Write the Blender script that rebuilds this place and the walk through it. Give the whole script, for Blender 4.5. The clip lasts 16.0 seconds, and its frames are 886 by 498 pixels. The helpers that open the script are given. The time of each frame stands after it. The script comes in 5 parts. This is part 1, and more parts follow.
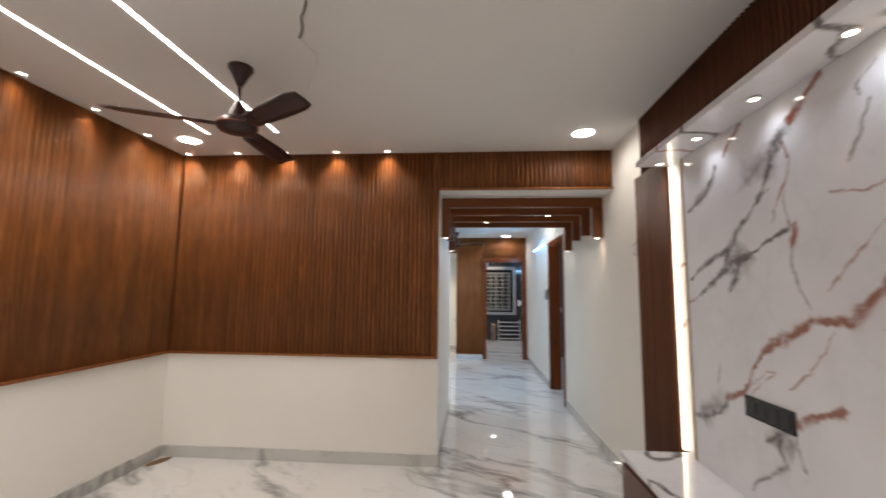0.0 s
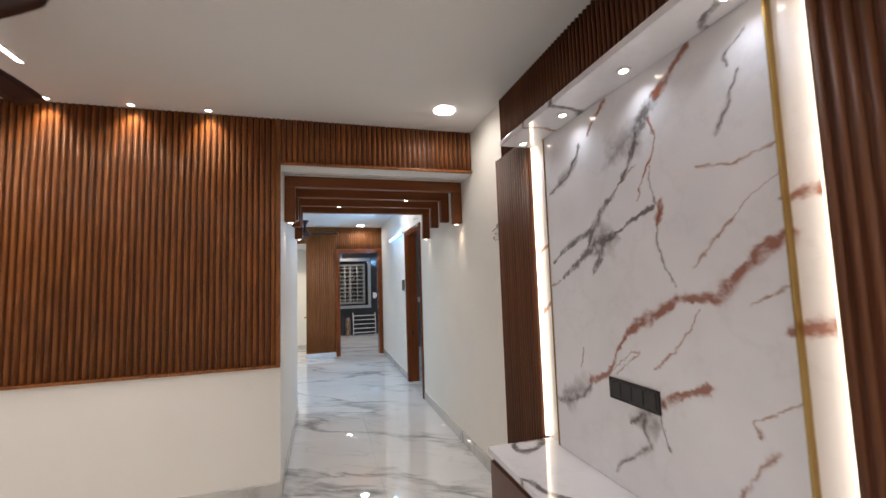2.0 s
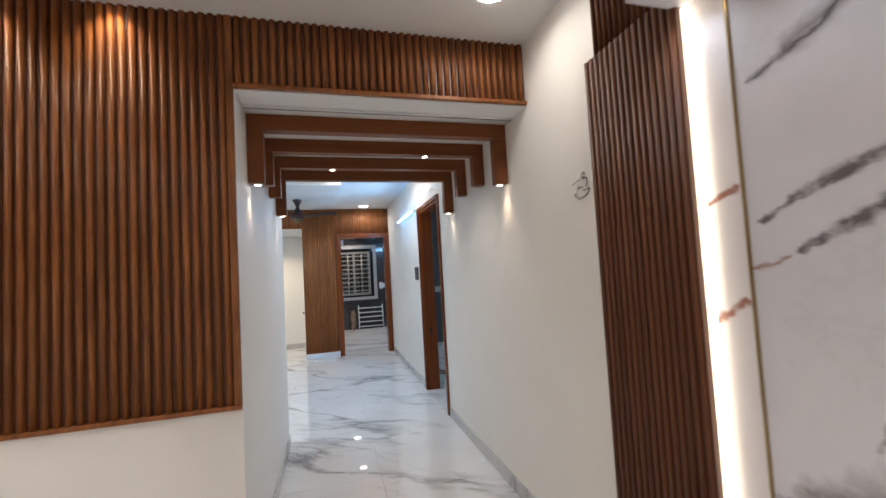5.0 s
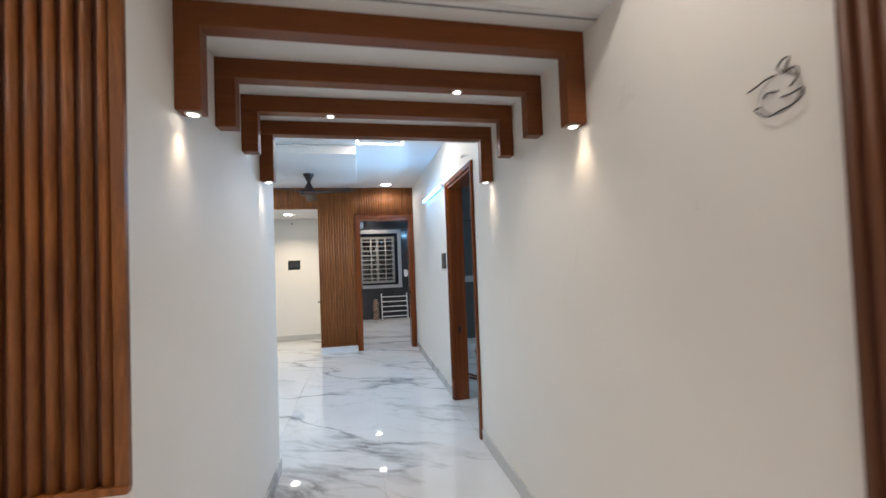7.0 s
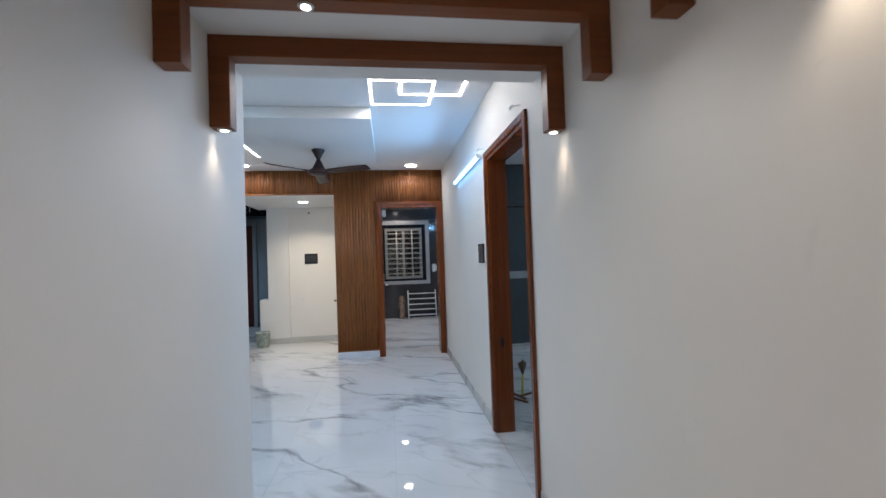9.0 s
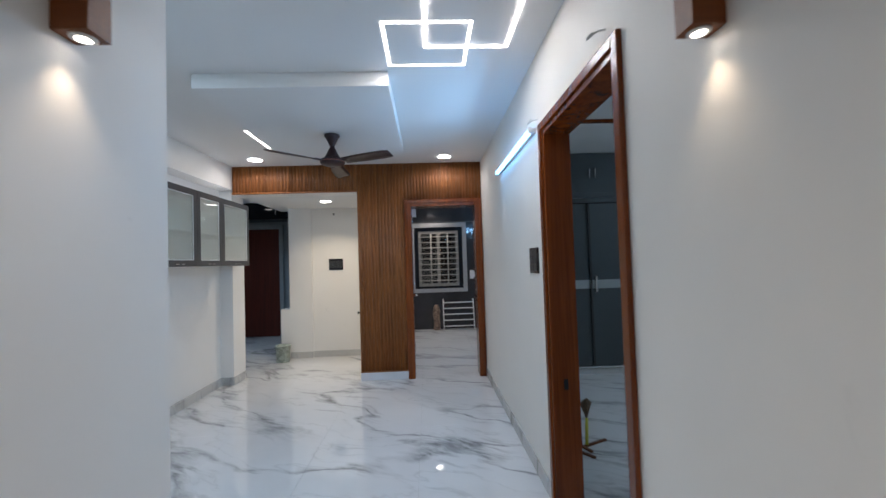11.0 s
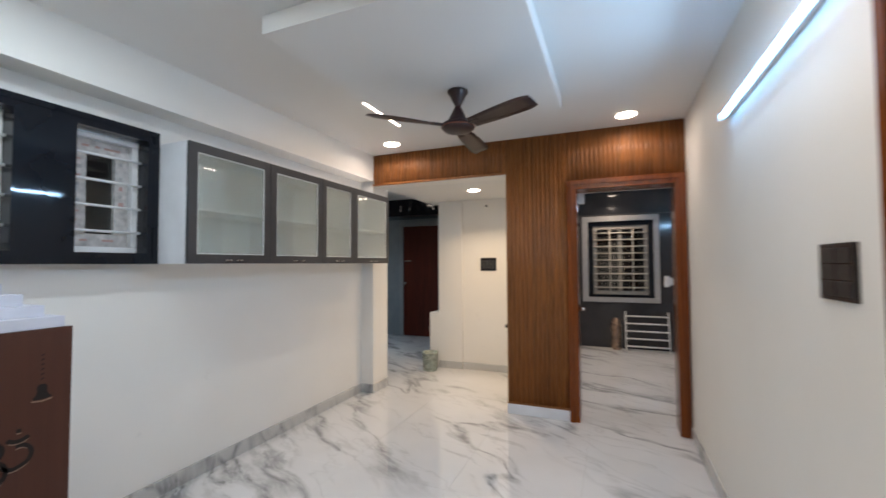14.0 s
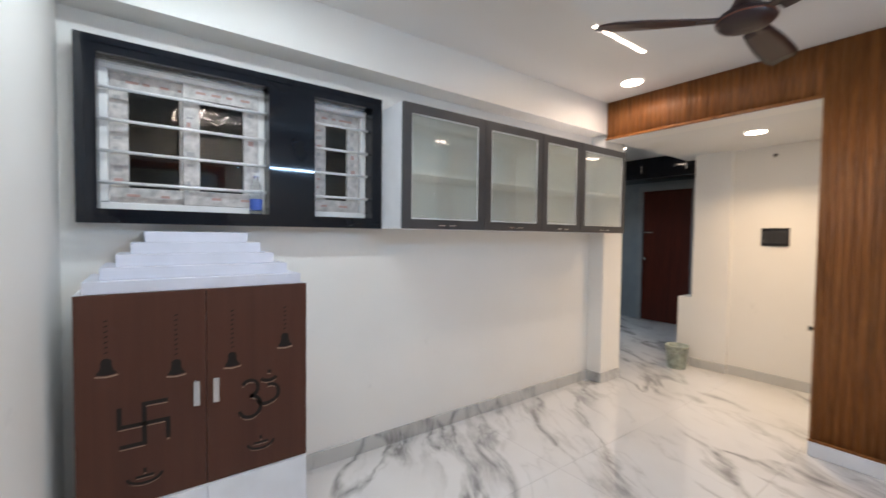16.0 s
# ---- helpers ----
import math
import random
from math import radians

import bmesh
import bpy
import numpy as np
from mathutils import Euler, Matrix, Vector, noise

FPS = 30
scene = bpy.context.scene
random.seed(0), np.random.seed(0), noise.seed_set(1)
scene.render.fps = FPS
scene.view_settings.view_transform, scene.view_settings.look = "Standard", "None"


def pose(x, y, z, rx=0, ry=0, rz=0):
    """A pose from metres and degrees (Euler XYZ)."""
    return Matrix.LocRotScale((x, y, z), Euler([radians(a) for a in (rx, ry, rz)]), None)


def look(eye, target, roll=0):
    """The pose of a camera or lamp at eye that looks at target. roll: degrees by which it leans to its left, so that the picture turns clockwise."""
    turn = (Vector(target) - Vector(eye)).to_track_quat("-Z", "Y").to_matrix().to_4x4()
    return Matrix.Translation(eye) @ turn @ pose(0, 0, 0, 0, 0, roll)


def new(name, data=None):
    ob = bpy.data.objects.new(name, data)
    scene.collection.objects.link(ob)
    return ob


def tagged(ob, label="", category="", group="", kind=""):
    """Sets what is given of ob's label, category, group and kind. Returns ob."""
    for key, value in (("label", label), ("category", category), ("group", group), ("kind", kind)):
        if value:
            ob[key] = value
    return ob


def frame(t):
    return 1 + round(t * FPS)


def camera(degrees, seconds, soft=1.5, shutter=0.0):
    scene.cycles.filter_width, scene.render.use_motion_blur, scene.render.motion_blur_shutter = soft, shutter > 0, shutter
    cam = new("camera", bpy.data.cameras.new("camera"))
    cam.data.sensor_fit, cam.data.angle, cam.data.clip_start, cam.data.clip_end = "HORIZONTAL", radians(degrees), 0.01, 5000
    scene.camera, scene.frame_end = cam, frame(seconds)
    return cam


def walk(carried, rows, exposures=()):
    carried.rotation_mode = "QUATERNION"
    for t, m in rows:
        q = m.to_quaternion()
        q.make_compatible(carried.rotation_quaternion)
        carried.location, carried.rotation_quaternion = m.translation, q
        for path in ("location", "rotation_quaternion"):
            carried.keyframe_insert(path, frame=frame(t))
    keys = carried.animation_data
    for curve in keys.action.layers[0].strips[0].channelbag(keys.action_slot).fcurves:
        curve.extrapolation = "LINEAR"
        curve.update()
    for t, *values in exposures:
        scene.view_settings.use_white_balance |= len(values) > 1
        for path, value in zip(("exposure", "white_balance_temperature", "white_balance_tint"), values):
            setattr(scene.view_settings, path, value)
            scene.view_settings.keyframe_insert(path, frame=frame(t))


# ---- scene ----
cam = camera(94.5, 16.0, soft=1.5, shutter=0.7)
METRES, EYE, TILT, LEAN, TURN = 5.85, 1.43, 0.0, 0.0, 4.1
ROWS = [
    (0.0, 0.0, 0.0, 0.0, -0.06, 6.13, -0.59),
    (0.5, -0.0041, 0.0052, -0.0, -8.28, 6.08, -0.41),
    (1.0, -0.0023, 0.0159, -0.0016, -13.7, 5.84, -0.02),
    (1.5, 0.0019, 0.0387, -0.0037, -17.98, 5.45, 0.91),
    (2.0, 0.0074, 0.0657, -0.0009, -20.13, 4.82, 1.87),
    (2.5, 0.0101, 0.0965, 0.0008, -20.68, 3.86, 2.67),
    (3.0, 0.0122, 0.1238, -0.0026, -21.07, 3.64, 3.16),
    (3.5, 0.015, 0.1589, -0.0017, -21.7, 3.25, 3.43),
    (4.0, 0.0184, 0.1879, -0.0005, -21.28, 3.11, 3.47),
    (6.5, 0.0713, 0.3649, 0.0009, -16.53, 2.42, 2.37),
    (7.0, 0.0785, 0.3977, -0.0007, -15.61, 1.6, 2.11),
    (7.5, 0.0893, 0.439, -0.0073, -13.94, 1.41, 1.97),
    (8.0, 0.1008, 0.4771, -0.0049, -13.09, 0.64, 1.95),
    (8.5, 0.1071, 0.5178, -0.0047, -12.17, 0.67, 1.96),
    (9.0, 0.1092, 0.555, -0.0037, -11.58, 0.98, 1.95),
    (11.5, 0.1416, 0.7299, 0.0004, -4.45, 1.85, 1.78),
    (12.0, 0.1449, 0.7629, 0.0004, -2.33, 1.93, 1.73),
    (12.5, 0.1526, 0.7974, 0.0011, 1.28, 2.1, 1.47),
    (13.0, 0.1615, 0.8288, -0.0018, 6.35, 2.73, 1.14),
    (13.5, 0.1694, 0.864, 0.003, 12.47, 2.46, 0.7),
    (14.0, 0.1673, 0.8903, 0.0032, 18.23, 2.08, 0.3),
    (14.5, 0.1576, 0.9191, 0.0015, 25.6, 1.43, -0.19),
    (15.0, 0.147, 0.9378, 0.0019, 32.65, 0.62, -0.5),
    (15.5, 0.1371, 0.9538, -0.0012, 41.94, -0.62, -0.64),
    (16.0, 0.131, 0.9675, -0.0015, 49.66, -1.93, -0.68),
]
walk(cam, [(t, pose(0, 0, EYE, TILT, LEAN, TURN) @ pose(METRES * x, METRES * y, METRES * z, 90 + pitch, roll, yaw)) for t, x, y, z, yaw, pitch, roll in ROWS],
     exposures=[(0.0, 0.34, 6550, 11), (1.0, 0.44, 6500, 11), (2.5, 0.46, 6450, 12), (4.0, 0.38, 6350, 12), (6.5, 0.58, 6400, 11), (7.5, 0.53, 6400, 12), (9.0, 0.14, 6050, 12), (12.0, -0.02, 6500, 13), (13.0, 0.11, 7000, 17), (14.5, 0.28, 7700, 18), (16.0, 0.40, 7800, 20)])

# ---------------------------------------------------------------- world
world = bpy.data.worlds.new("night")
scene.world = world
world.use_nodes = True
world.node_tree.nodes["Background"].inputs[0].default_value = (0.02, 0.025, 0.04, 1)
world.node_tree.nodes["Background"].inputs[1].default_value = 0.25

CEIL = 2.68
WARM = (1.0, 0.78, 0.54)
SOFT = (1.0, 0.92, 0.82)
NEUTRAL = (1.0, 0.96, 0.92)
COOL = (0.32, 0.63, 1.0)


def lamp_disc(name, x, y, z, watts, colour, size, spread=125):
    """A recessed round lamp, shining down."""
    data = bpy.data.lights.new(name, "AREA")
    data.shape, data.size, data.energy, data.color = "DISK", size, watts, colour
    data.spread = radians(spread)
    ob = new(name, data)
    ob.matrix_world = pose(x, y, z)
    return ob


def lamp_spot(name, eye, target, watts, colour, cone, blend=0.6, radius=0.012):
    data = bpy.data.lights.new(name, "SPOT")
    data.energy, data.color, data.spot_size, data.spot_blend = watts, colour, radians(cone), blend
    data.shadow_soft_size = radius
    ob = new(name, data)
    ob.matrix_world = look(eye, target)
    return ob


def lamp_bar(name, m, sx, sy, watts, colour, spread=180):
    data = bpy.data.lights.new(name, "AREA")
    data.shape, data.size, data.size_y, data.energy, data.color = "RECTANGLE", sx, sy, watts, colour
    data.spread = radians(spread)
    ob = new(name, data)
    ob.matrix_world = m
    return ob


# recessed round panels
LIVING_PANELS = [(0.86, 3.14), (-2.36, 3.15), (0.86, -0.6), (-2.36, -0.6)]
DINING_PANELS = [(-1.46, 8.92), (0.74, 8.95)]
for x, y in LIVING_PANELS:
    lamp_disc("panel_lamp", x, y, CEIL - 0.012, (2.2 if x < 0 else 2.4) if y > 0 else (6.0 if x < 0 else 14.0), SOFT, 0.13, 160)
for x, y in DINING_PANELS:
    lamp_disc("panel_lamp", x, y, CEIL - 0.012, 3.2, NEUTRAL, 0.13, 160)
lamp_disc("panel_lamp", -0.907, 9.92, 2.318, 9, (1.0, 0.82, 0.57), 0.12)
lamp_disc("kitchen_lamp", -2.9, 11.2, CEIL - 0.012, 8, (0.52, 0.76, 1.0), 0.15)
ROOM_PANELS = [(0.63, 12.44), (0.63, 10.70)]
for x, y in ROOM_PANELS:
    lamp_disc("room_lamp", x, y, CEIL - 0.012, 6.5, (1.0, 0.87, 0.72), 0.15)
lamp_bar("room_tube", look((1.98, 9.862, 2.30), (1.98, 12.0, 1.5)), 0.9, 0.03, 6, COOL)
lamp_disc("bedroom_lamp", 3.0, 6.6, CEIL - 0.012, 9, (0.80, 0.92, 1.0), 0.15)
# unseen tube, added to brighten the bedroom ceiling
lamp_bar("bedroom_fill_tube", look((4.88, 7.0, 2.25), (3.0, 7.0, 2.2)), 1.18, 0.03, 15, (0.66, 0.86, 1.0))

# small wall washers of the living room
WASHERS = [(-2.62, 3.48 - 0.465 * i) for i in range(1, 9)] + [(-2.60 + 0.462 * i, 3.475) for i in range(5)]
for x, y in WASHERS:
    tx, ty = (x - 0.14, y) if x < -2.61 else (x, y + 0.14)
    lamp_spot("washer_lamp", (x, y, CEIL - 0.008), (tx, ty, 1.4), 1.5 if x < -2.61 else 4.0, WARM, 110, 0.8)

# ceiling light lines of the living room
for x in (-2.11, -1.54):
    lamp_bar("line_lamp", pose(x, 0.9, CEIL - 0.006), 0.022, 4.2, 15, SOFT, 160)

# television wall
TV_SPOTS = [1.19, 1.60, 2.01, 2.41]
for y in TV_SPOTS:
    lamp_spot("niche_lamp", (1.09, y, 2.186), (1.11, y, 0.6), 1.55, (0.90, 0.94, 1.0), 130, 0.9)

# wooden arches
ARCH_Y = [3.83, 4.225, 4.62, 5.012]
for y in (ARCH_Y[0], ARCH_Y[3]):
    for x in (-0.245, 1.16):
        lamp_spot("arch_lamp", (x, y + 0.035, 1.945), (x, y + 0.03, 0.0), 2.4, WARM, 86, 1.0)
for x, y in ((0.78, ARCH_Y[1]), (0.16, ARCH_Y[2])):
    lamp_spot("arch_lamp", (x, y + 0.035, 2.232), (x, y + 0.035, 0.0), 8.0, SOFT, 120, 0.8)

# tube lamp, squares of light and a cove line of the dining room
lamp_bar("tube_lamp", look((1.150, 7.25, 2.235), (0.3, 7.25, 1.88)), 1.18, 0.014, 13, COOL)
lamp_bar("line_lamp", pose(-1.12, 5.93, CEIL - 0.006), 0.02, 0.76, 13, (0.58, 0.82, 1.0))
for x, y, w, d in ((0.537, 6.215, 0.47, 0.02), (0.537, 6.68, 0.47, 0.02), (0.304, 6.448, 0.02, 0.47), (0.77, 6.448, 0.02, 0.47),
                   (0.764, 5.99, 0.47, 0.02), (0.764, 6.458, 0.47, 0.02), (0.528, 6.224, 0.02, 0.47), (1.0, 6.224, 0.02, 0.47)):
    lamp_bar("square_lamp", pose(x, y, CEIL - 0.006), w, d, 1.6, NEUTRAL)
lamp_bar("line_lamp", pose(-1.12, 8.16, CEIL - 0.006), 0.02, 0.58, 4, SOFT)


# ---------------------------------------------------------------- materials
def material(name):
    m = bpy.data.materials.new(name)
    m.use_nodes = True
    return m, m.node_tree.nodes, m.node_tree.links, m.node_tree.nodes["Principled BSDF"]


def add(nodes, kind, **values):
    n = nodes.new(kind)
    for k, v in values.items():
        n.inputs[k.replace("_", " ")].default_value = v
    return n


def math_node(nodes, links, op, a, b=None, clamp=False):
    n = nodes.new("ShaderNodeMath")
    n.operation, n.use_clamp = op, clamp
    for i, v in enumerate((a, b)):
        if v is None:
            continue
        if isinstance(v, (int, float)):
            n.inputs[i].default_value = v
        else:
            links.new(v, n.inputs[i])
    return n.outputs[0]


def ramp(nodes, links, source, stops):
    r = nodes.new("ShaderNodeValToRGB")
    el = r.color_ramp.elements
    while len(el) < len(stops):
        el.new(0.5)
    for e, (p, c) in zip(el, stops):
        e.position = p
        e.color = (*c, 1) if len(c) == 3 else c
    links.new(source, r.inputs[0])
    return r.outputs[0]


def mix(nodes, links, fac, a, b, mode="MIX"):
    n = nodes.new("ShaderNodeMix")
    n.data_type, n.blend_type = "RGBA", mode
    for i, v in ((0, fac), (6, a), (7, b)):
        if isinstance(v, (int, float)):
            n.inputs[i].default_value = v
        elif isinstance(v, tuple):
            n.inputs[i].default_value = (*v, 1)
        else:
            links.new(v, n.inputs[i])
    return n.outputs[2]


def bump(nodes, links, height, bsdf, strength, distance):
    b = add(nodes, "ShaderNodeBump", Strength=strength, Distance=distance)
    links.new(height, b.inputs["Height"])
    links.new(b.outputs[0], bsdf.inputs["Normal"])


def world_place(nodes):
    return nodes.new("ShaderNodeNewGeometry").outputs["Position"]


def plain(name, colour, rough=0.5, metal=0.0, vary=0.06, scale=6.0, relief=0.0, coat=0.0, stain=0.0):
    """A painted or moulded surface with faint clouding and fine relief."""
    m, n, l, b = material(name)
    place = world_place(n)
    big = add(n, "ShaderNodeTexNoise", Scale=scale, Detail=5.0)
    l.new(place, big.inputs["Vector"])
    dark = tuple(c * (1 - vary * 2) for c in colour)
    tone = ramp(n, l, big.outputs[0], [(0.3, dark), (0.7, colour)])
    if stain:
        spots = add(n, "ShaderNodeTexNoise", Scale=2.4, Detail=6.0, Roughness=0.7, Distortion=0.8)
        l.new(place, spots.inputs["Vector"])
        mark = ramp(n, l, spots.outputs[0], [(0.66, (0, 0, 0)), (0.78, (stain, stain, stain))])
        tone = mix(n, l, mark, tone, tuple(c * 0.55 for c in colour))
    l.new(tone, b.inputs["Base Color"])
    fine = add(n, "ShaderNodeTexNoise", Scale=scale * 30, Detail=3.0)
    l.new(place, fine.inputs["Vector"])
    jitter = min(0.08, rough * 0.3)
    l.new(math_node(n, l, "MULTIPLY_ADD", fine.outputs[0], jitter), b.inputs["Roughness"])
    b.inputs["Roughness"].links[0].from_node.inputs[2].default_value = max(rough - jitter / 2, 0.02)
    b.inputs["Metallic"].default_value = metal
    b.inputs["Coat Weight"].default_value = coat
    b.inputs["Coat Roughness"].default_value = 0.08
    if relief:
        bump(n, l, fine.outputs[0], b, relief, 0.002)
    return m


def glow(name, colour, strength):
    m, n, l, b = material(name)
    b.inputs["Base Color"].default_value = (0.8, 0.8, 0.8, 1)
    b.inputs["Emission Color"].default_value = (*colour, 1)
    b.inputs["Emission Strength"].default_value = strength
    return m


def wood(name, light, dark, rough=0.38, along=2, scale=1.0, spread=0.25, streaks=0.55, figure=0.9):
    """Grain that runs along one axis, with a tint of its own for each piece."""
    m, n, l, b = material(name)
    place = world_place(n)
    info = n.new("ShaderNodeObjectInfo")
    shift = n.new("ShaderNodeVectorMath")
    shift.operation = "MULTIPLY_ADD"
    rnd = n.new("ShaderNodeCombineXYZ")
    for i in range(3):
        l.new(info.outputs["Random"], rnd.inputs[i])
    l.new(rnd.outputs[0], shift.inputs[0])
    shift.inputs[1].default_value = (7.1, 3.3, 5.7)
    l.new(place, shift.inputs[2])
    stretch = add(n, "ShaderNodeMapping")
    s = [26.0 * scale] * 3
    s[along] = figure * scale
    stretch.inputs["Scale"].default_value = s
    l.new(shift.outputs[0], stretch.inputs["Vector"])
    broad = add(n, "ShaderNodeTexNoise", Scale=0.7, Detail=6.0, Roughness=0.65, Distortion=1.2)
    l.new(stretch.outputs[0], broad.inputs["Vector"])
    fine = add(n, "ShaderNodeTexNoise", Scale=4.5, Detail=4.0, Roughness=0.7)
    l.new(stretch.outputs[0], fine.inputs["Vector"])
    base = ramp(n, l, broad.outputs[0], [(0.30, dark), (0.52, tuple((p + q) / 2 for p, q in zip(light, dark))), (0.72, light)])
    streak = ramp(n, l, fine.outputs[0], [(0.35, (0.55, 0.5, 0.46)), (0.6, (1, 1, 1))])
    col = mix(n, l, streaks, base, streak, "MULTIPLY")
    tint = ramp(n, l, info.outputs["Random"], [(0.0, (1 - spread, 1 - spread, 1 - spread)), (1.0, (1 + spread * 0.4, 1 + spread * 0.3, 1 + spread * 0.1))])
    col = mix(n, l, 1.0, col, tint, "MULTIPLY")
    l.new(col, b.inputs["Base Color"])
    b.inputs["Roughness"].default_value = rough
    b.inputs["Specular IOR Level"].default_value = 0.32
    bump(n, l, fine.outputs[0], b, 0.15, 0.002)
    return m


def floor_marble(name, slabs=True, base=(0.70, 0.705, 0.71)):
    """White polished marble with grey veins that drift diagonally, cut afresh at each slab."""
    m, n, l, b = material(name)
    place = world_place(n)
    info = n.new("ShaderNodeObjectInfo")
    shift = n.new("ShaderNodeVectorMath")
    shift.operation = "MULTIPLY_ADD"
    rnd = n.new("ShaderNodeCombineXYZ")
    for i in range(3):
        l.new(info.outputs["Random"], rnd.inputs[i])
    l.new(rnd.outputs[0], shift.inputs[0])
    shift.inputs[1].default_value = (0.012, 0.02, 0.0) if slabs else (0, 0, 0)
    l.new(place, shift.inputs[2])
    turn = add(n, "ShaderNodeMapping")
    turn.inputs["Rotation"].default_value = (0, 0, radians(29))
    l.new(shift.outputs[0], turn.inputs["Vector"])
    v = turn.outputs[0]

    def stretched(source, sx, sy):
        m2 = add(n, "ShaderNodeMapping")
        m2.inputs["Scale"].default_value = (sx, sy, 1.0)
        l.new(source, m2.inputs["Vector"])
        return m2.outputs[0]

    def pushed(source, scale, amount, detail):
        w = add(n, "ShaderNodeTexNoise", Scale=scale, Detail=detail)
        l.new(source, w.inputs["Vector"])
        w2 = n.new("ShaderNodeVectorMath")
        w2.operation = "MULTIPLY_ADD"
        l.new(w.outputs["Color"], w2.inputs[0])
        w2.inputs[1].default_value = (amount, amount, amount)
        l.new(source, w2.inputs[2])
        return w2.outputs[0]

    def cloudy(source, scale, detail, rough=0.5):
        c = add(n, "ShaderNodeTexNoise", Scale=scale, Detail=detail, Roughness=rough)
        l.new(source, c.inputs["Vector"])
        return c.outputs[0]

    warped = pushed(pushed(v, 1.1, 0.42, 2.0), 9.0, 0.05, 4.0)
    main = cloudy(stretched(warped, 0.50, 1.75), 0.95, 2.5)
    off = math_node(n, l, "ABSOLUTE", math_node(n, l, "SUBTRACT", main, 0.5))
    swell = cloudy(stretched(v, 1.4, 3.2), 1.5, 3.0)
    breadth = math_node(n, l, "ADD", math_node(n, l, "MULTIPLY", math_node(n, l, "POWER", swell, 2.6), 0.20), 0.002)
    vein = math_node(n, l, "SUBTRACT", 1.0, math_node(n, l, "DIVIDE", off, breadth), True)
    presence = ramp(n, l, cloudy(v, 0.9, 2.0), [(0.36, (0.15, 0.15, 0.15)), (0.50, (1, 1, 1))])
    grain = ramp(n, l, cloudy(stretched(warped, 2.2, 9.0), 2.4, 5.0, 0.62), [(0.36, (0.25, 0.25, 0.25)), (0.58, (1, 1, 1))])
    vein = math_node(n, l, "MULTIPLY", math_node(n, l, "MULTIPLY", vein, presence), grain)
    near = ramp(n, l, off, [(0.0, (1, 1, 1)), (0.045, (0.75, 0.75, 0.75)), (0.11, (0.0, 0.0, 0.0))])
    feather = ramp(n, l, cloudy(stretched(warped, 1.0, 5.2), 1.7, 4.0, 0.55), [(0.56, (0, 0, 0)), (0.66, (0.75, 0.75, 0.75)), (0.74, (0.95, 0.95, 0.95))])
    feather = math_node(n, l, "MULTIPLY", math_node(n, l, "MULTIPLY", feather, near), presence)
    second = cloudy(stretched(warped, 0.7, 2.4), 1.25, 4.0)
    off2 = math_node(n, l, "ABSOLUTE", math_node(n, l, "SUBTRACT", second, 0.53))
    hair = ramp(n, l, off2, [(0.0, (0.42, 0.42, 0.42)), (0.006, (0.16, 0.16, 0.16)), (0.022, (0, 0, 0))])
    hair = math_node(n, l, "MULTIPLY", hair, grain)
    f = math_node(n, l, "ADD", math_node(n, l, "MAXIMUM", vein, feather), math_node(n, l, "MULTIPLY", hair, 0.7), True)
    f = math_node(n, l, "MULTIPLY", f, 0.85)
    ground = ramp(n, l, cloudy(v, 2.0, 4.0), [(0.3, tuple(c * 0.93 for c in base)), (0.6, base)])
    l.new(mix(n, l, f, ground, (0.17, 0.17, 0.175)), b.inputs["Base Color"])
    b.inputs["Roughness"].default_value = 0.03
    b.inputs["IOR"].default_value = 1.78
    return m


def segment_vein(n, l, warped, swell, y0, z0, y1, z1, width):
    """How strongly a vein from one place of the slab to another shows at a point."""
    dy, dz = y1 - y0, z1 - z0
    length = max(math.hypot(dy, dz), 0.001)
    sep = n.new("ShaderNodeSeparateXYZ")
    l.new(warped, sep.inputs[0])
    py = math_node(n, l, "SUBTRACT", sep.outputs[1], y0)
    pz = math_node(n, l, "SUBTRACT", sep.outputs[2], z0)
    u = math_node(n, l, "ADD", math_node(n, l, "MULTIPLY", py, dy / length), math_node(n, l, "MULTIPLY", pz, dz / length))
    v = math_node(n, l, "ABSOLUTE", math_node(n, l, "SUBTRACT", math_node(n, l, "MULTIPLY", py, dz / length), math_node(n, l, "MULTIPLY", pz, dy / length)))
    past = math_node(n, l, "MAXIMUM", math_node(n, l, "SUBTRACT", math_node(n, l, "ABSOLUTE", math_node(n, l, "SUBTRACT", u, length / 2)), length / 2), 0.0)
    d = math_node(n, l, "ADD", v, past)
    return math_node(n, l, "SUBTRACT", 1.0, math_node(n, l, "DIVIDE", d, math_node(n, l, "MULTIPLY", swell, width * 2.6)), True)


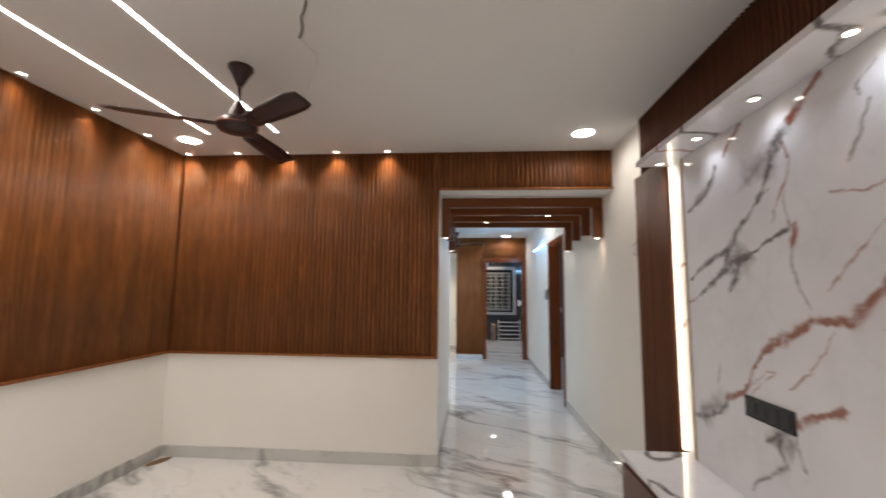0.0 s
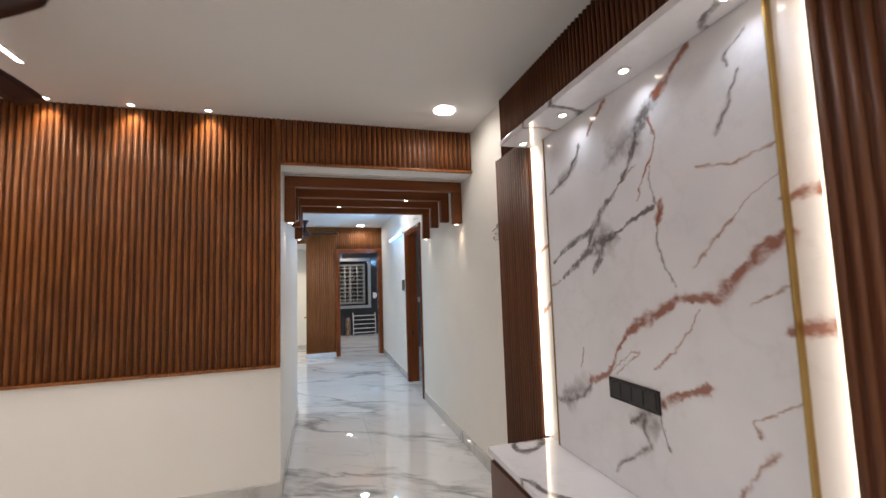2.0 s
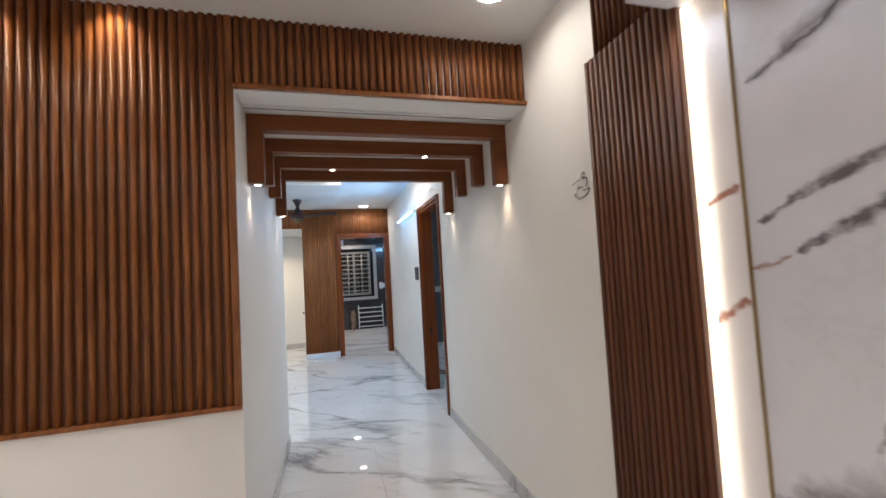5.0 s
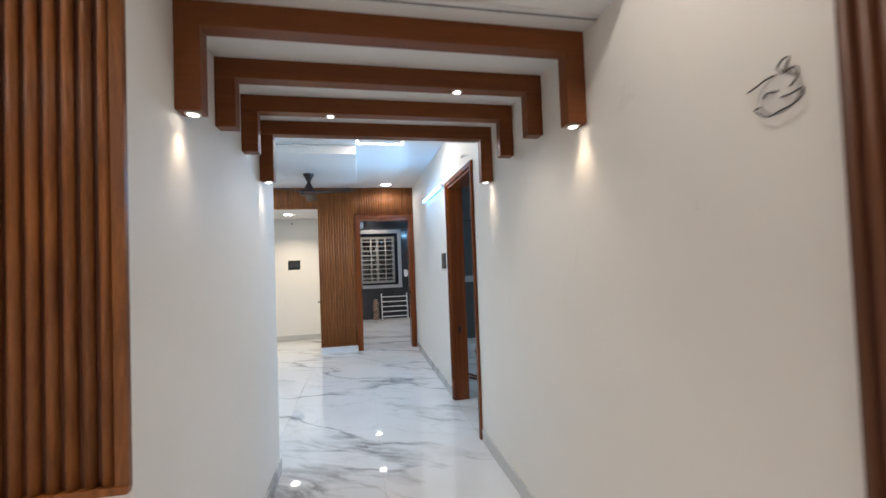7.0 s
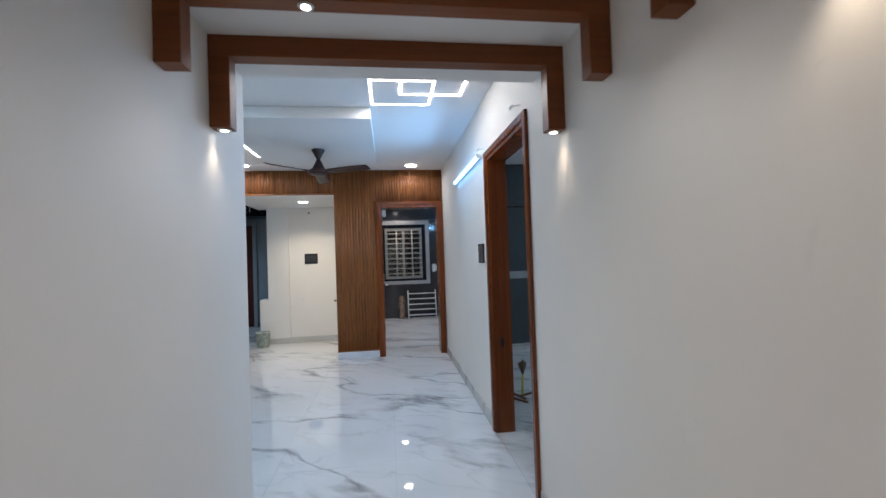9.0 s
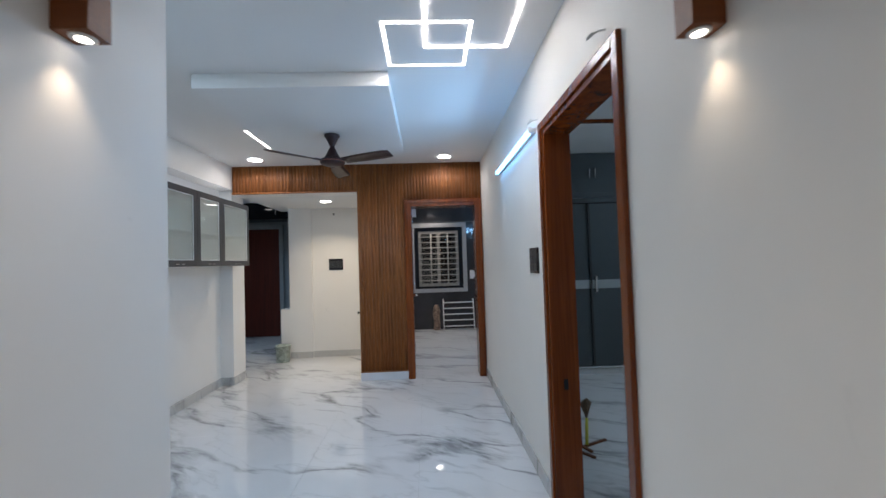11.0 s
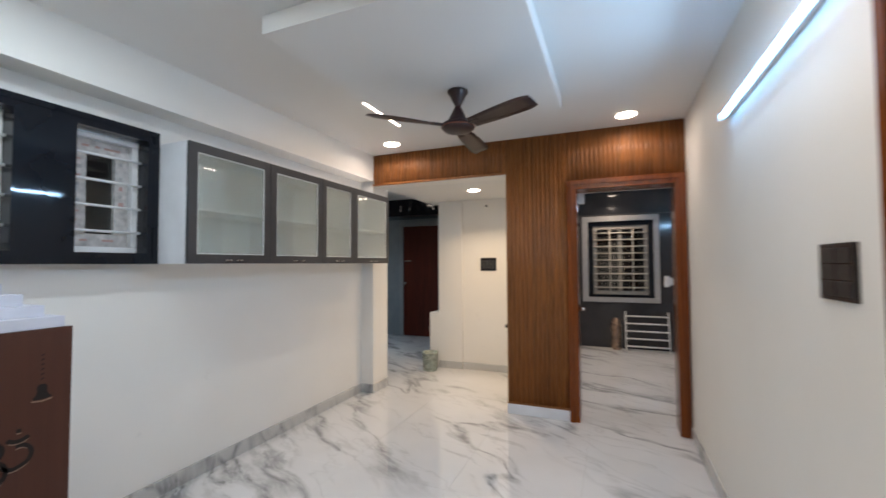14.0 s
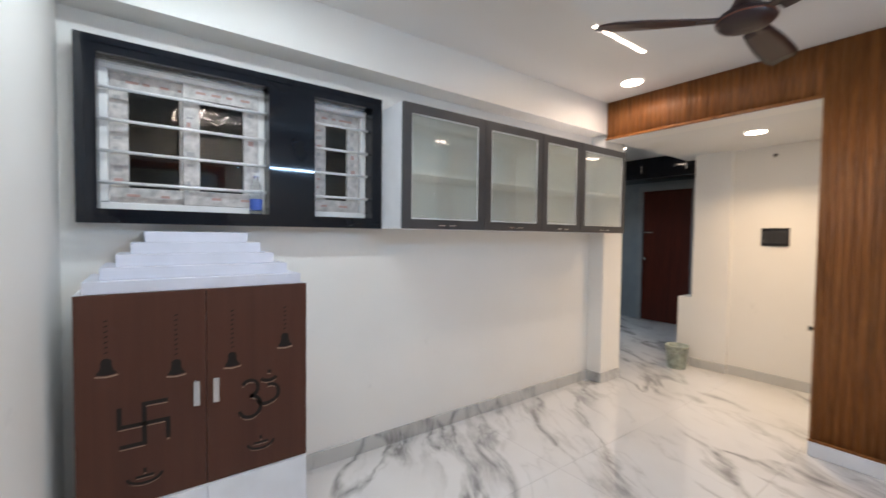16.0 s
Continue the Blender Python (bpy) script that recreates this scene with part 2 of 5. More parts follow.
# veins of the television slab: breadth, then the places (y, z) that each runs through
RUST_VEINS = [(0.038, (1.16, 1.51), (1.22, 1.49), (1.30, 1.42), (1.36, 1.36), (1.52, 1.36)), (0.033, (1.52, 1.36), (1.64, 1.28), (1.80, 1.17)),
              (0.028, (1.80, 1.17), (1.87, 1.08), (1.93, 1.02)), (0.036, (1.93, 1.02), (2.03, 0.97)), (0.038, (1.62, 0.97), (1.55, 1.02), (1.42, 1.07)),
              (0.026, (1.80, 2.18), (1.90, 2.11), (1.94, 2.07)), (0.034, (1.40, 2.19), (1.47, 2.14), (1.55, 2.09)), (0.011, (1.60, 2.02), (1.58, 1.92), (1.62, 1.84), (1.67, 1.72)),
              (0.034, (1.56, 1.68), (1.58, 1.62)), (0.040, (1.165, 1.61), (1.06, 1.62)), (0.040, (1.165, 1.27), (1.06, 1.31)), (0.034, (2.50, 1.55), (2.36, 1.61)), (0.030, (2.47, 1.24), (2.35, 1.30))]
FINE_RUST = [(0.010, (1.87, 1.06), (1.76, 1.13), (1.71, 1.14), (1.86, 1.04)), (0.015, (1.43, 1.32), (1.51, 1.21), (1.64, 1.09)), (0.012, (1.17, 1.76), (1.23, 1.76), (1.29, 1.74), (1.40, 1.77)),
             (0.009, (1.17, 1.68), (1.28, 1.60), (1.45, 1.46)), (0.009, (1.16, 1.38), (1.27, 1.33)), (0.016, (1.16, 1.09), (1.28, 1.01), (1.26, 0.97)), (0.020, (1.23, 0.94), (1.29, 0.87), (1.36, 0.78)),
             (0.012, (2.23, 1.42), (2.32, 1.38)), (0.012, (1.80, 1.80), (1.68, 1.86))]
GREY_VEINS = [(0.044, (1.55, 2.09), (1.61, 2.05), (1.66, 1.98)), (0.022, (1.66, 1.98), (1.72, 1.86), (1.80, 1.79)), (0.036, (1.80, 1.79), (1.88, 1.72), (1.96, 1.64)),
              (0.026, (1.96, 1.64), (2.15, 1.59), (2.29, 1.50)), (0.022, (1.60, 1.68), (1.71, 1.64), (1.80, 1.60)), (0.046, (1.80, 1.60), (1.87, 1.57), (2.00, 1.55), (2.09, 1.50)),
              (0.026, (2.09, 1.50), (2.21, 1.43)), (0.030, (1.90, 1.56), (1.90, 1.51), (1.96, 1.45)), (0.020, (1.96, 1.64), (1.99, 1.57)), (0.024, (2.02, 2.04), (2.04, 2.00), (2.09, 1.98))]
FAINT_VEINS = [(0.022, (2.09, 1.98), (2.12, 1.93), (2.23, 1.90), (2.30, 1.88)), (0.012, (1.61, 1.83), (1.60, 1.72), (1.57, 1.65), (1.60, 1.56), (1.57, 1.48), (1.52, 1.40)),
               (0.030, (2.03, 0.96), (2.09, 0.89), (2.21, 0.84), (2.31, 0.82)), (0.030, (1.80, 0.86), (1.71, 0.91), (1.64, 0.93)), (0.036, (1.71, 0.91), (1.73, 0.85), (1.69, 0.80), (1.90, 0.62)),
               (0.018, (1.64, 0.92), (1.60, 0.82)), (0.012, (2.08, 1.11), (2.10, 1.01)), (0.018, (1.21, 2.13), (1.28, 2.08), (1.27, 2.04)), (0.018, (1.24, 2.01), (1.29, 1.93), (1.34, 1.86))]
WASHES = [(0.090, (1.80, 1.93), (1.67, 1.98)), (0.080, (1.90, 1.60), (1.80, 1.58)), (0.070, (1.75, 0.88), (1.66, 0.88)), (0.060, (2.25, 0.86), (2.05, 0.93)), (0.050, (2.20, 1.92), (2.05, 1.98))]


def tv_marble(name, free=False):
    """White polished slab with grey and rust veins."""
    m, n, l, b = material(name)
    place = world_place(n)
    warp = add(n, "ShaderNodeTexNoise", Scale=3.2, Detail=8.0, Roughness=0.5)
    l.new(place, warp.inputs["Vector"])
    c = n.new("ShaderNodeVectorMath")
    c.operation = "SUBTRACT"
    l.new(warp.outputs["Color"], c.inputs[0])
    c.inputs[1].default_value = (0.5, 0.5, 0.5)
    w = n.new("ShaderNodeVectorMath")
    w.operation = "MULTIPLY_ADD"
    l.new(c.outputs[0], w.inputs[0])
    w.inputs[1].default_value = (0.085, 0.085, 0.085)
    l.new(place, w.inputs[2])
    jag = add(n, "ShaderNodeTexNoise", Scale=20.0, Detail=8.0, Roughness=0.72)
    l.new(place, jag.inputs["Vector"])
    jc = n.new("ShaderNodeVectorMath")
    jc.operation = "SUBTRACT"
    l.new(jag.outputs["Color"], jc.inputs[0])
    jc.inputs[1].default_value = (0.5, 0.5, 0.5)
    wj = n.new("ShaderNodeVectorMath")
    wj.operation = "MULTIPLY_ADD"
    l.new(jc.outputs[0], wj.inputs[0])
    wj.inputs[1].default_value = (0.05, 0.05, 0.05)
    l.new(w.outputs[0], wj.inputs[2])
    p = wj.outputs[0]

    swell_t = add(n, "ShaderNodeTexNoise", Scale=7.0, Detail=3.0)
    l.new(p, swell_t.inputs["Vector"])
    swell = math_node(n, l, "POWER", swell_t.outputs[0], 1.6)

    def gather(rows):
        total = None
        for width, *places in rows:
            for (y0, z0), (y1, z1) in zip(places, places[1:]):
                one = segment_vein(n, l, p, swell, y0, z0, y1, z1, width)
                total = one if total is None else math_node(n, l, "MAXIMUM", total, one)
        return total

    soft_t = add(n, "ShaderNodeTexNoise", Scale=2.2, Detail=7.0, Roughness=0.6)
    l.new(p, soft_t.inputs["Vector"])
    d = math_node(n, l, "ABSOLUTE", math_node(n, l, "SUBTRACT", soft_t.outputs[0], 0.5))
    hair = ramp(n, l, d, [(0.0, (0.10, 0.10, 0.10)), (0.008, (0.04, 0.04, 0.04)), (0.03, (0, 0, 0))])
    grain = add(n, "ShaderNodeTexNoise", Scale=19.0, Detail=6.0, Roughness=0.65, Distortion=0.2)
    l.new(place, grain.inputs["Vector"])
    broken = ramp(n, l, grain.outputs[0], [(0.36, (0.45, 0.45, 0.45)), (0.52, (1, 1, 1))])
    cloud = add(n, "ShaderNodeTexNoise", Scale=3.0, Detail=4.0)
    l.new(place, cloud.inputs["Vector"])
    col = ramp(n, l, cloud.outputs[0], [(0.3, (0.67, 0.68, 0.73)), (0.65, (0.75, 0.76, 0.81))])
    col = mix(n, l, hair, col, (0.3, 0.29, 0.29))
    if not free:
        rust = math_node(n, l, "MAXIMUM", gather(RUST_VEINS), math_node(n, l, "MULTIPLY", gather(FINE_RUST), 0.72))
        grey = math_node(n, l, "MAXIMUM", gather(GREY_VEINS), math_node(n, l, "MULTIPLY", gather(FAINT_VEINS), 0.74))
        wash = math_node(n, l, "MULTIPLY", math_node(n, l, "MULTIPLY", gather(WASHES), broken), 0.85)
        col = mix(n, l, wash, col, (0.26, 0.24, 0.25))
    else:
        f1 = add(n, "ShaderNodeTexNoise", Scale=0.75, Detail=3.0, Roughness=0.5)
        l.new(p, f1.inputs["Vector"])
        rust = math_node(n, l, "SUBTRACT", 1.0, math_node(n, l, "MULTIPLY", math_node(n, l, "ABSOLUTE", math_node(n, l, "SUBTRACT", f1.outputs[0], 0.46)), 75.0), True)
        grey = math_node(n, l, "SUBTRACT", 1.0, math_node(n, l, "MULTIPLY", math_node(n, l, "ABSOLUTE", math_node(n, l, "SUBTRACT", f1.outputs[0], 0.58)), 80.0), True)
    for amount, tone in ((grey, (0.095, 0.082, 0.084)), (rust, (0.26, 0.082, 0.040))):
        core = math_node(n, l, "MULTIPLY", math_node(n, l, "SUBTRACT", amount, 0.34), 2.1, True)
        halo = math_node(n, l, "MULTIPLY", amount, 0.22)
        f = math_node(n, l, "MULTIPLY", math_node(n, l, "ADD", core, halo, True), broken)
        col = mix(n, l, math_node(n, l, "MULTIPLY", f, 0.88), col, tone)
    l.new(col, b.inputs["Base Color"])
    b.inputs["Roughness"].default_value = 0.07
    return m


def glass(name, tint=(0.92, 0.96, 0.95), rough=0.0):
    m, n, l, b = material(name)
    b.inputs["Base Color"].default_value = (*tint, 1)
    b.inputs["Transmission Weight"].default_value = 1.0
    b.inputs["Roughness"].default_value = rough
    b.inputs["IOR"].default_value = 1.45
    return m


WALL_CREAM = plain("wall_paint_cream", (0.80, 0.778, 0.73), 0.55, vary=0.025, scale=1.3, relief=0.08, stain=0.35)
WALL = plain("wall_paint", (0.80, 0.785, 0.755), 0.55, vary=0.02, scale=1.5, relief=0.08, stain=0.35)
WALL_COOL = plain("wall_paint_white", (0.80, 0.785, 0.755), 0.55, vary=0.02, scale=1.5, relief=0.08, stain=0.35)
CEILING = plain("ceiling_paint", (0.75, 0.745, 0.735), 0.7, vary=0.015, scale=1.2, relief=0.05)
TEAK = wood("teak_slat", (0.40, 0.150, 0.043), (0.165, 0.054, 0.015), spread=0.2, streaks=0.6, figure=2.6)
TEAK_DARK = wood("dark_slat", (0.18, 0.066, 0.025), (0.095, 0.032, 0.012), rough=0.5, spread=0.15)
TEAK_BACK = wood("slat_backing", (0.11, 0.032, 0.012), (0.07, 0.020, 0.008), spread=0.05)
ARCH_WOOD = wood("arch_veneer", (0.22, 0.067, 0.016), (0.155, 0.043, 0.010), along=0, spread=0.08, streaks=0.3)
FRAME_WOOD = wood("door_frame_teak", (0.30, 0.075, 0.015), (0.11, 0.024, 0.005), rough=0.2, scale=0.7, spread=0.1)
SHRINE_WOOD = wood("shrine_veneer", (0.088, 0.029, 0.017), (0.066, 0.021, 0.012), rough=0.45, along=2, scale=0.35, spread=0.05, streaks=0.10)
CABINET_BROWN = plain("brown_laminate", (0.12, 0.052, 0.035), 0.4, vary=0.08)
FLOOR = floor_marble("floor_marble")
SKIRT = floor_marble("skirting_marble", False, (0.54, 0.54, 0.53))
TV_STONE = tv_marble("veined_marble")
TV_STONE_EDGE = tv_marble("veined_marble_ledge", True)
GOLD = plain("gold_trim", (0.36, 0.24, 0.085), 0.34, 1.0)
BLACK_GLASS = plain("black_plastic", (0.018, 0.018, 0.02), 0.22)
GRANITE = plain("black_granite", (0.007, 0.009, 0.014), 0.04, vary=0.1, scale=1.5)
FAN_BROWN = plain("brown_fan_enamel", (0.023, 0.0050, 0.0055), 0.42, coat=0.05)
GREY_FRAME = plain("grey_aluminium", (0.062, 0.062, 0.066), 0.38, 0.3)
WHITE_BOARD = plain("white_laminate", (0.78, 0.80, 0.84), 0.4)
# white laminate of the shrine steps, with the cool light above put into its colour
COOL_LIT_WHITE = plain("cool_lit_white_laminate", (0.64, 0.66, 0.75), 0.45)
UPVC = plain("white_upvc", (0.80, 0.80, 0.80), 0.35)
FILM = plain("printed_film", (0.62, 0.58, 0.56), 0.4, vary=0.22, scale=26)
RED_PRINT = plain("red_print", (0.46, 0.27, 0.24), 0.5)
SMUDGE = plain("grey_print", (0.36, 0.35, 0.35), 0.5)
BLUE_PRINT = plain("blue_print", (0.03, 0.10, 0.42), 0.4)
STEEL = plain("brushed_steel", (0.65, 0.65, 0.66), 0.25, 1.0)
WHITE_METAL = plain("white_enamel", (0.75, 0.75, 0.75), 0.35)
SLATE = plain("slate_laminate", (0.044, 0.055, 0.060), 0.45, vary=0.04)
SLATE_BAND = plain("grey_band", (0.34, 0.36, 0.36), 0.4)
DARK_TILE = plain("dark_gloss_panel", (0.035, 0.036, 0.042), 0.1, vary=0.15, scale=4)
RED_DOOR = wood("red_brown_door", (0.12, 0.022, 0.012), (0.07, 0.012, 0.008), rough=0.35, spread=0.02)
NIGHT = plain("night_dark", (0.01, 0.01, 0.012), 0.6)
GRANITE.node_tree.nodes["Principled BSDF"].inputs["Specular IOR Level"].default_value = 0.3
FROST = glass("frosted_glass", (0.62, 0.65, 0.585), 0.16)
frost_nodes, frost_links = FROST.node_tree.nodes, FROST.node_tree.links
frost_nodes["Principled BSDF"].inputs["Transmission Weight"].default_value = 0.82
frost_nodes["Principled BSDF"].inputs["Coat Weight"].default_value = 1.0
frost_nodes["Principled BSDF"].inputs["Coat Roughness"].default_value = 0.03
ribs = add(frost_nodes, "ShaderNodeTexWave", Scale=14.0)
ribs.bands_direction = "Z"
frost_links.new(world_place(frost_nodes), ribs.inputs["Vector"])
bump(frost_nodes, frost_links, ribs.outputs[0], frost_nodes["Principled BSDF"], 0.25, 0.004)
CLEAR = glass("window_glass")
L_WARM = glow("warm_light", (1.0, 0.88, 0.72), 14)
L_LINE = glow("line_light", (1.0, 0.93, 0.86), 9)
L_PANEL = glow("panel_light", (1.0, 0.94, 0.86), 16)
L_NICHE = glow("niche_light", (1.0, 0.84, 0.62), 2.6)
L_COOL = glow("tube_light", (0.15, 0.50, 1.0), 13)
WIRE = plain("black_wire_and_gap", (0.02, 0.02, 0.02), 0.5)
WIRE_GREY = plain("grey_wire", (0.09, 0.085, 0.08), 0.5)
WIRE_WHITE = plain("white_wire", (0.6, 0.6, 0.58), 0.5)
PLASTER_PATCH = plain("plaster_patch", (0.74, 0.725, 0.70), 0.8, vary=0.03, scale=20)
BUCKET = plain("stained_plastic", (0.45, 0.50, 0.42), 0.5, vary=0.3, scale=22)
YELLOW = plain("yellow_plastic", (0.55, 0.50, 0.05), 0.45)
BROOM = plain("broom_straw", (0.16, 0.10, 0.06), 0.8, vary=0.3, scale=60)


# ---------------------------------------------------------------- mesh helpers
def add_box(bm, x0, x1, y0, y1, z0, z1, bevel=0.0):
    m = Matrix.LocRotScale(((x0 + x1) / 2, (y0 + y1) / 2, (z0 + z1) / 2), None, (x1 - x0, y1 - y0, z1 - z0))
    made = bmesh.ops.create_cube(bm, size=1.0, matrix=m)["verts"]
    if bevel:
        edges = list({e for v in made for e in v.link_edges})
        bmesh.ops.bevel(bm, geom=edges, offset=bevel, segments=2, affect="EDGES", profile=0.6)
    return bm


def box(x0, x1, y0, y1, z0, z1, bevel=0.0):
    return add_box(bmesh.new(), x0, x1, y0, y1, z0, z1, bevel)


def lathe(profile, steps=24, centre=(0, 0, 0)):
    """Turns a profile of (radius, height) about an upright axis."""
    bm = bmesh.new()
    rings = []
    for r, z in profile:
        rings.append([bm.verts.new((centre[0] + r * math.cos(a), centre[1] + r * math.sin(a), centre[2] + z)) for a in [2 * math.pi * i / steps for i in range(steps)]])
    for a, b in zip(rings, rings[1:]):
        for i in range(steps):
            j = (i + 1) % steps
            bm.faces.new((a[i], a[j], b[j], b[i]))
    for ring in (rings[0][::-1], rings[-1]):
        bm.faces.new(ring)
    bmesh.ops.recalc_face_normals(bm, faces=bm.faces)
    for f in bm.faces:
        f.smooth = len(f.verts) == 4
    return bm


def rod(bm, a, b, r, steps=8):
    a, b = Vector(a), Vector(b)
    m = Matrix.Translation((a + b) / 2) @ (b - a).to_track_quat("Z", "Y").to_matrix().to_4x4()
    made = bmesh.ops.create_cone(bm, cap_ends=True, segments=steps, radius1=r, radius2=r, depth=(b - a).length, matrix=m)
    for v in made["verts"]:
        for f in v.link_faces:
            f.smooth = len(f.verts) == 4
    return bm


def tube_curve(points, r, steps=6):
    """A bent wire through a few places."""
    bm = bmesh.new()
    pts = [Vector(p) for p in points]
    fine = []
    for i in range(len(pts) - 1):
        p0, p1, p2, p3 = pts[max(i - 1, 0)], pts[i], pts[i + 1], pts[min(i + 2, len(pts) - 1)]
        for k in range(6):
            t = k / 6
            fine.append(0.5 * (2 * p1 + (p2 - p0) * t + (2 * p0 - 5 * p1 + 4 * p2 - p3) * t * t + (3 * p1 - p0 - 3 * p2 + p3) * t ** 3))
    fine.append(pts[-1])
    for a, b in zip(fine, fine[1:]):
        if (b - a).length > 1e-5:
            rod(bm, a, b, r, steps)
    return bm


def mesh_of(name, bm, mat):
    me = bpy.data.meshes.new(name)
    bm.to_mesh(me)
    bm.free()
    me.materials.append(mat)
    return me


def part(name, bm, mat, parent, label=""):
    ob = new(name, mesh_of(name, bm, mat))
    ob.parent = parent
    if label:
        tagged(ob, label)
    return ob


def thing(name, label, category, at=(0, 0, 0), group="", kind=""):
    """An empty at a thing's base; its parts are built round the origin."""
    ob = new(name)
    ob.matrix_world = Matrix.Translation(at)
    ob.empty_display_size = 0.1
    return tagged(ob, label, category, group, kind)


def solid(name, bm, mat, label, category="", kind="structure"):
    return tagged(new(name, mesh_of(name, bm, mat)), label, category or name.split("_")[0], "", kind)


def holed(axis, p0, p1, u0, u1, z0, z1, holes):
    """A wall with openings. axis 'x': it stands across x, from p0 to p1, and runs along y; 'y' the other way round."""
    us = sorted({u0, u1, *(c for h in holes for c in h[:2])})
    zs = sorted({z0, z1, *(c for h in holes for c in h[2:])})
    solid_cell = {}
    for i in range(len(us) - 1):
        for k in range(len(zs) - 1):
            cu, cz = (us[i] + us[i + 1]) / 2, (zs[k] + zs[k + 1]) / 2
            solid_cell[i, k] = not any(h[0] < cu < h[1] and h[2] < cz < h[3] for h in holes)
    bm = bmesh.new()
    made = {}

    def vert(p, u, z):
        key = (p, u, z)
        if key not in made:
            made[key] = bm.verts.new((p, u, z) if axis == "x" else (u, p, z))
        return made[key]

    for (i, k), is_solid in solid_cell.items():
        if not is_solid:
            continue
        ua, ub, za, zb = us[i], us[i + 1], zs[k], zs[k + 1]
        for p in (p0, p1):
            bm.faces.new([vert(p, ua, za), vert(p, ub, za), vert(p, ub, zb), vert(p, ua, zb)])
        for (di, dk), (qa, qb) in (((-1, 0), ((ua, za), (ua, zb))), ((1, 0), ((ub, za), (ub, zb))), ((0, -1), ((ua, za), (ub, za))), ((0, 1), ((ua, zb), (ub, zb)))):
            if not solid_cell.get((i + di, k + dk), False):
                bm.faces.new([vert(p0, *qa), vert(p0, *qb), vert(p1, *qb), vert(p1, *qa)])
    bmesh.ops.recalc_face_normals(bm, faces=bm.faces)
    return bm


# ---------------------------------------------------------------- large structure
RW = 1.205          # face of the long wall on one side of living room, passage and dining room
PL = -0.29          # face of the passage's other wall
solid("floor", box(-4.6, 5.2, -1.8, 13.2, -0.15, -0.003), SKIRT, "grey mortar bed under the polished marble floor", "floor")

solid("wall_living_left", box(-2.85, -2.70, -1.75, 3.70, 0, 2.8), WALL, "cream painted wall below timber slat cladding")
solid("wall_living_rear", box(-2.70, RW, -1.75, -1.60, 0, 2.8), WALL, "plain cream painted wall")
solid("wall_living_slatted", box(-2.70, PL, 3.55, 3.70, 0, 2.8), WALL, "cream painted wall below timber slat cladding")
solid("wall_passage", box(-0.44, PL, 3.70, 5.27, 0, 2.8), WALL_COOL, "off-white painted passage wall")
solid("wall_dining_near", box(-2.25, PL, 5.27, 5.41, 0, 2.8), WALL_COOL, "off-white painted dining room wall")
solid("wall_long", holed("x", RW, 1.35, -1.75, 9.25, 0, 2.8, [(5.56, 6.46, 0, 2.16)]), WALL_CREAM, "long off-white painted wall with a bedroom door opening")
WIN_HOLES = [(5.545, 6.245, 1.52, 2.19), (6.49, 6.845, 1.52, 2.19)]
solid("wall_window", holed("x", -2.25, -2.06, 5.41, 9.28, 0, 2.8, WIN_HOLES), WALL_COOL, "off-white painted wall with two barred windows")
solid("wall_pier", box(-2.25, -1.905, 9.28, 9.60, 0, 2.8), WALL_COOL, "off-white painted pier at the end of the wall")
solid("beam_window_wall", box(-2.06, -1.88, 5.41, 9.25, 2.392, 2.68), WALL_COOL, "white plastered ceiling beam along the wall", "beam")
solid("wall_far", holed("y", 9.25, 9.45, -1.88, 1.35, 0, 2.8, [(-1.88, -0.35, 0, 2.33), (0.29, 1.12, 0, 2.16)]), WALL_COOL, "wall with a passage and a doorway, clad with timber slats")
solid("beam_passage", box(PL, RW, 3.55, 5.40, 2.33, 2.68), CEILING, "white lowered ceiling of the passage", "beam")
solid("ceiling_main", box(-2.9, 1.35, -1.8, 9.45, CEIL, 2.85), CEILING, "smooth off-white painted ceiling", "ceiling")
# lobby and kitchen
solid("ceiling_lobby", box(-1.86, -0.20, 9.45, 10.9, 2.33, 2.50), CEILING, "white lowered lobby ceiling", "ceiling")
solid("wall_lobby_back", box(-1.31, -0.20, 10.66, 10.90, 0, 2.33), WALL, "cream painted lobby wall with a switch plate")
solid("wall_lobby_pier", box(-1.66, -1.31, 10.62, 10.90, 0, 2.33), WALL_COOL, "off-white painted pier of the lobby wall")
solid("wall_lobby_side", box(-0.20, -0.08, 9.45, 12.95, 0, 2.8), WALL, "plain painted partition wall")
solid("wall_kitchen_low", box(-1.80, -1.66, 10.62, 10.90, 0, 0.76), WALL_COOL, "low white parapet beside the kitchen")
solid("wall_kitchen_back", box(-4.40, -0.20, 12.75, 12.95, 0, 2.8), plain("kitchen_tile", (0.30, 0.36, 0.40), 0.2), "blue-grey tiled kitchen wall")
solid("wall_kitchen_left", box(-4.55, -4.40, 9.45, 12.95, 0, 2.8), WALL_COOL, "plain painted kitchen wall")
solid("wall_kitchen_near", box(-4.40, -2.25, 9.45, 9.60, 0, 2.8), WALL_COOL, "plain painted kitchen wall")
solid("wall_kitchen_right", box(-1.66, -1.54, 10.90, 12.75, 0, 2.8), WALL_COOL, "plain painted kitchen wall")
solid("ceiling_kitchen", box(-4.6, -1.86, 9.45, 13.0, CEIL, 2.85), CEILING, "white painted kitchen ceiling", "ceiling")
solid("ceiling_kitchen_inner", box(-1.86, -0.20, 10.90, 13.0, CEIL, 2.85), CEILING, "white painted kitchen ceiling", "ceiling")
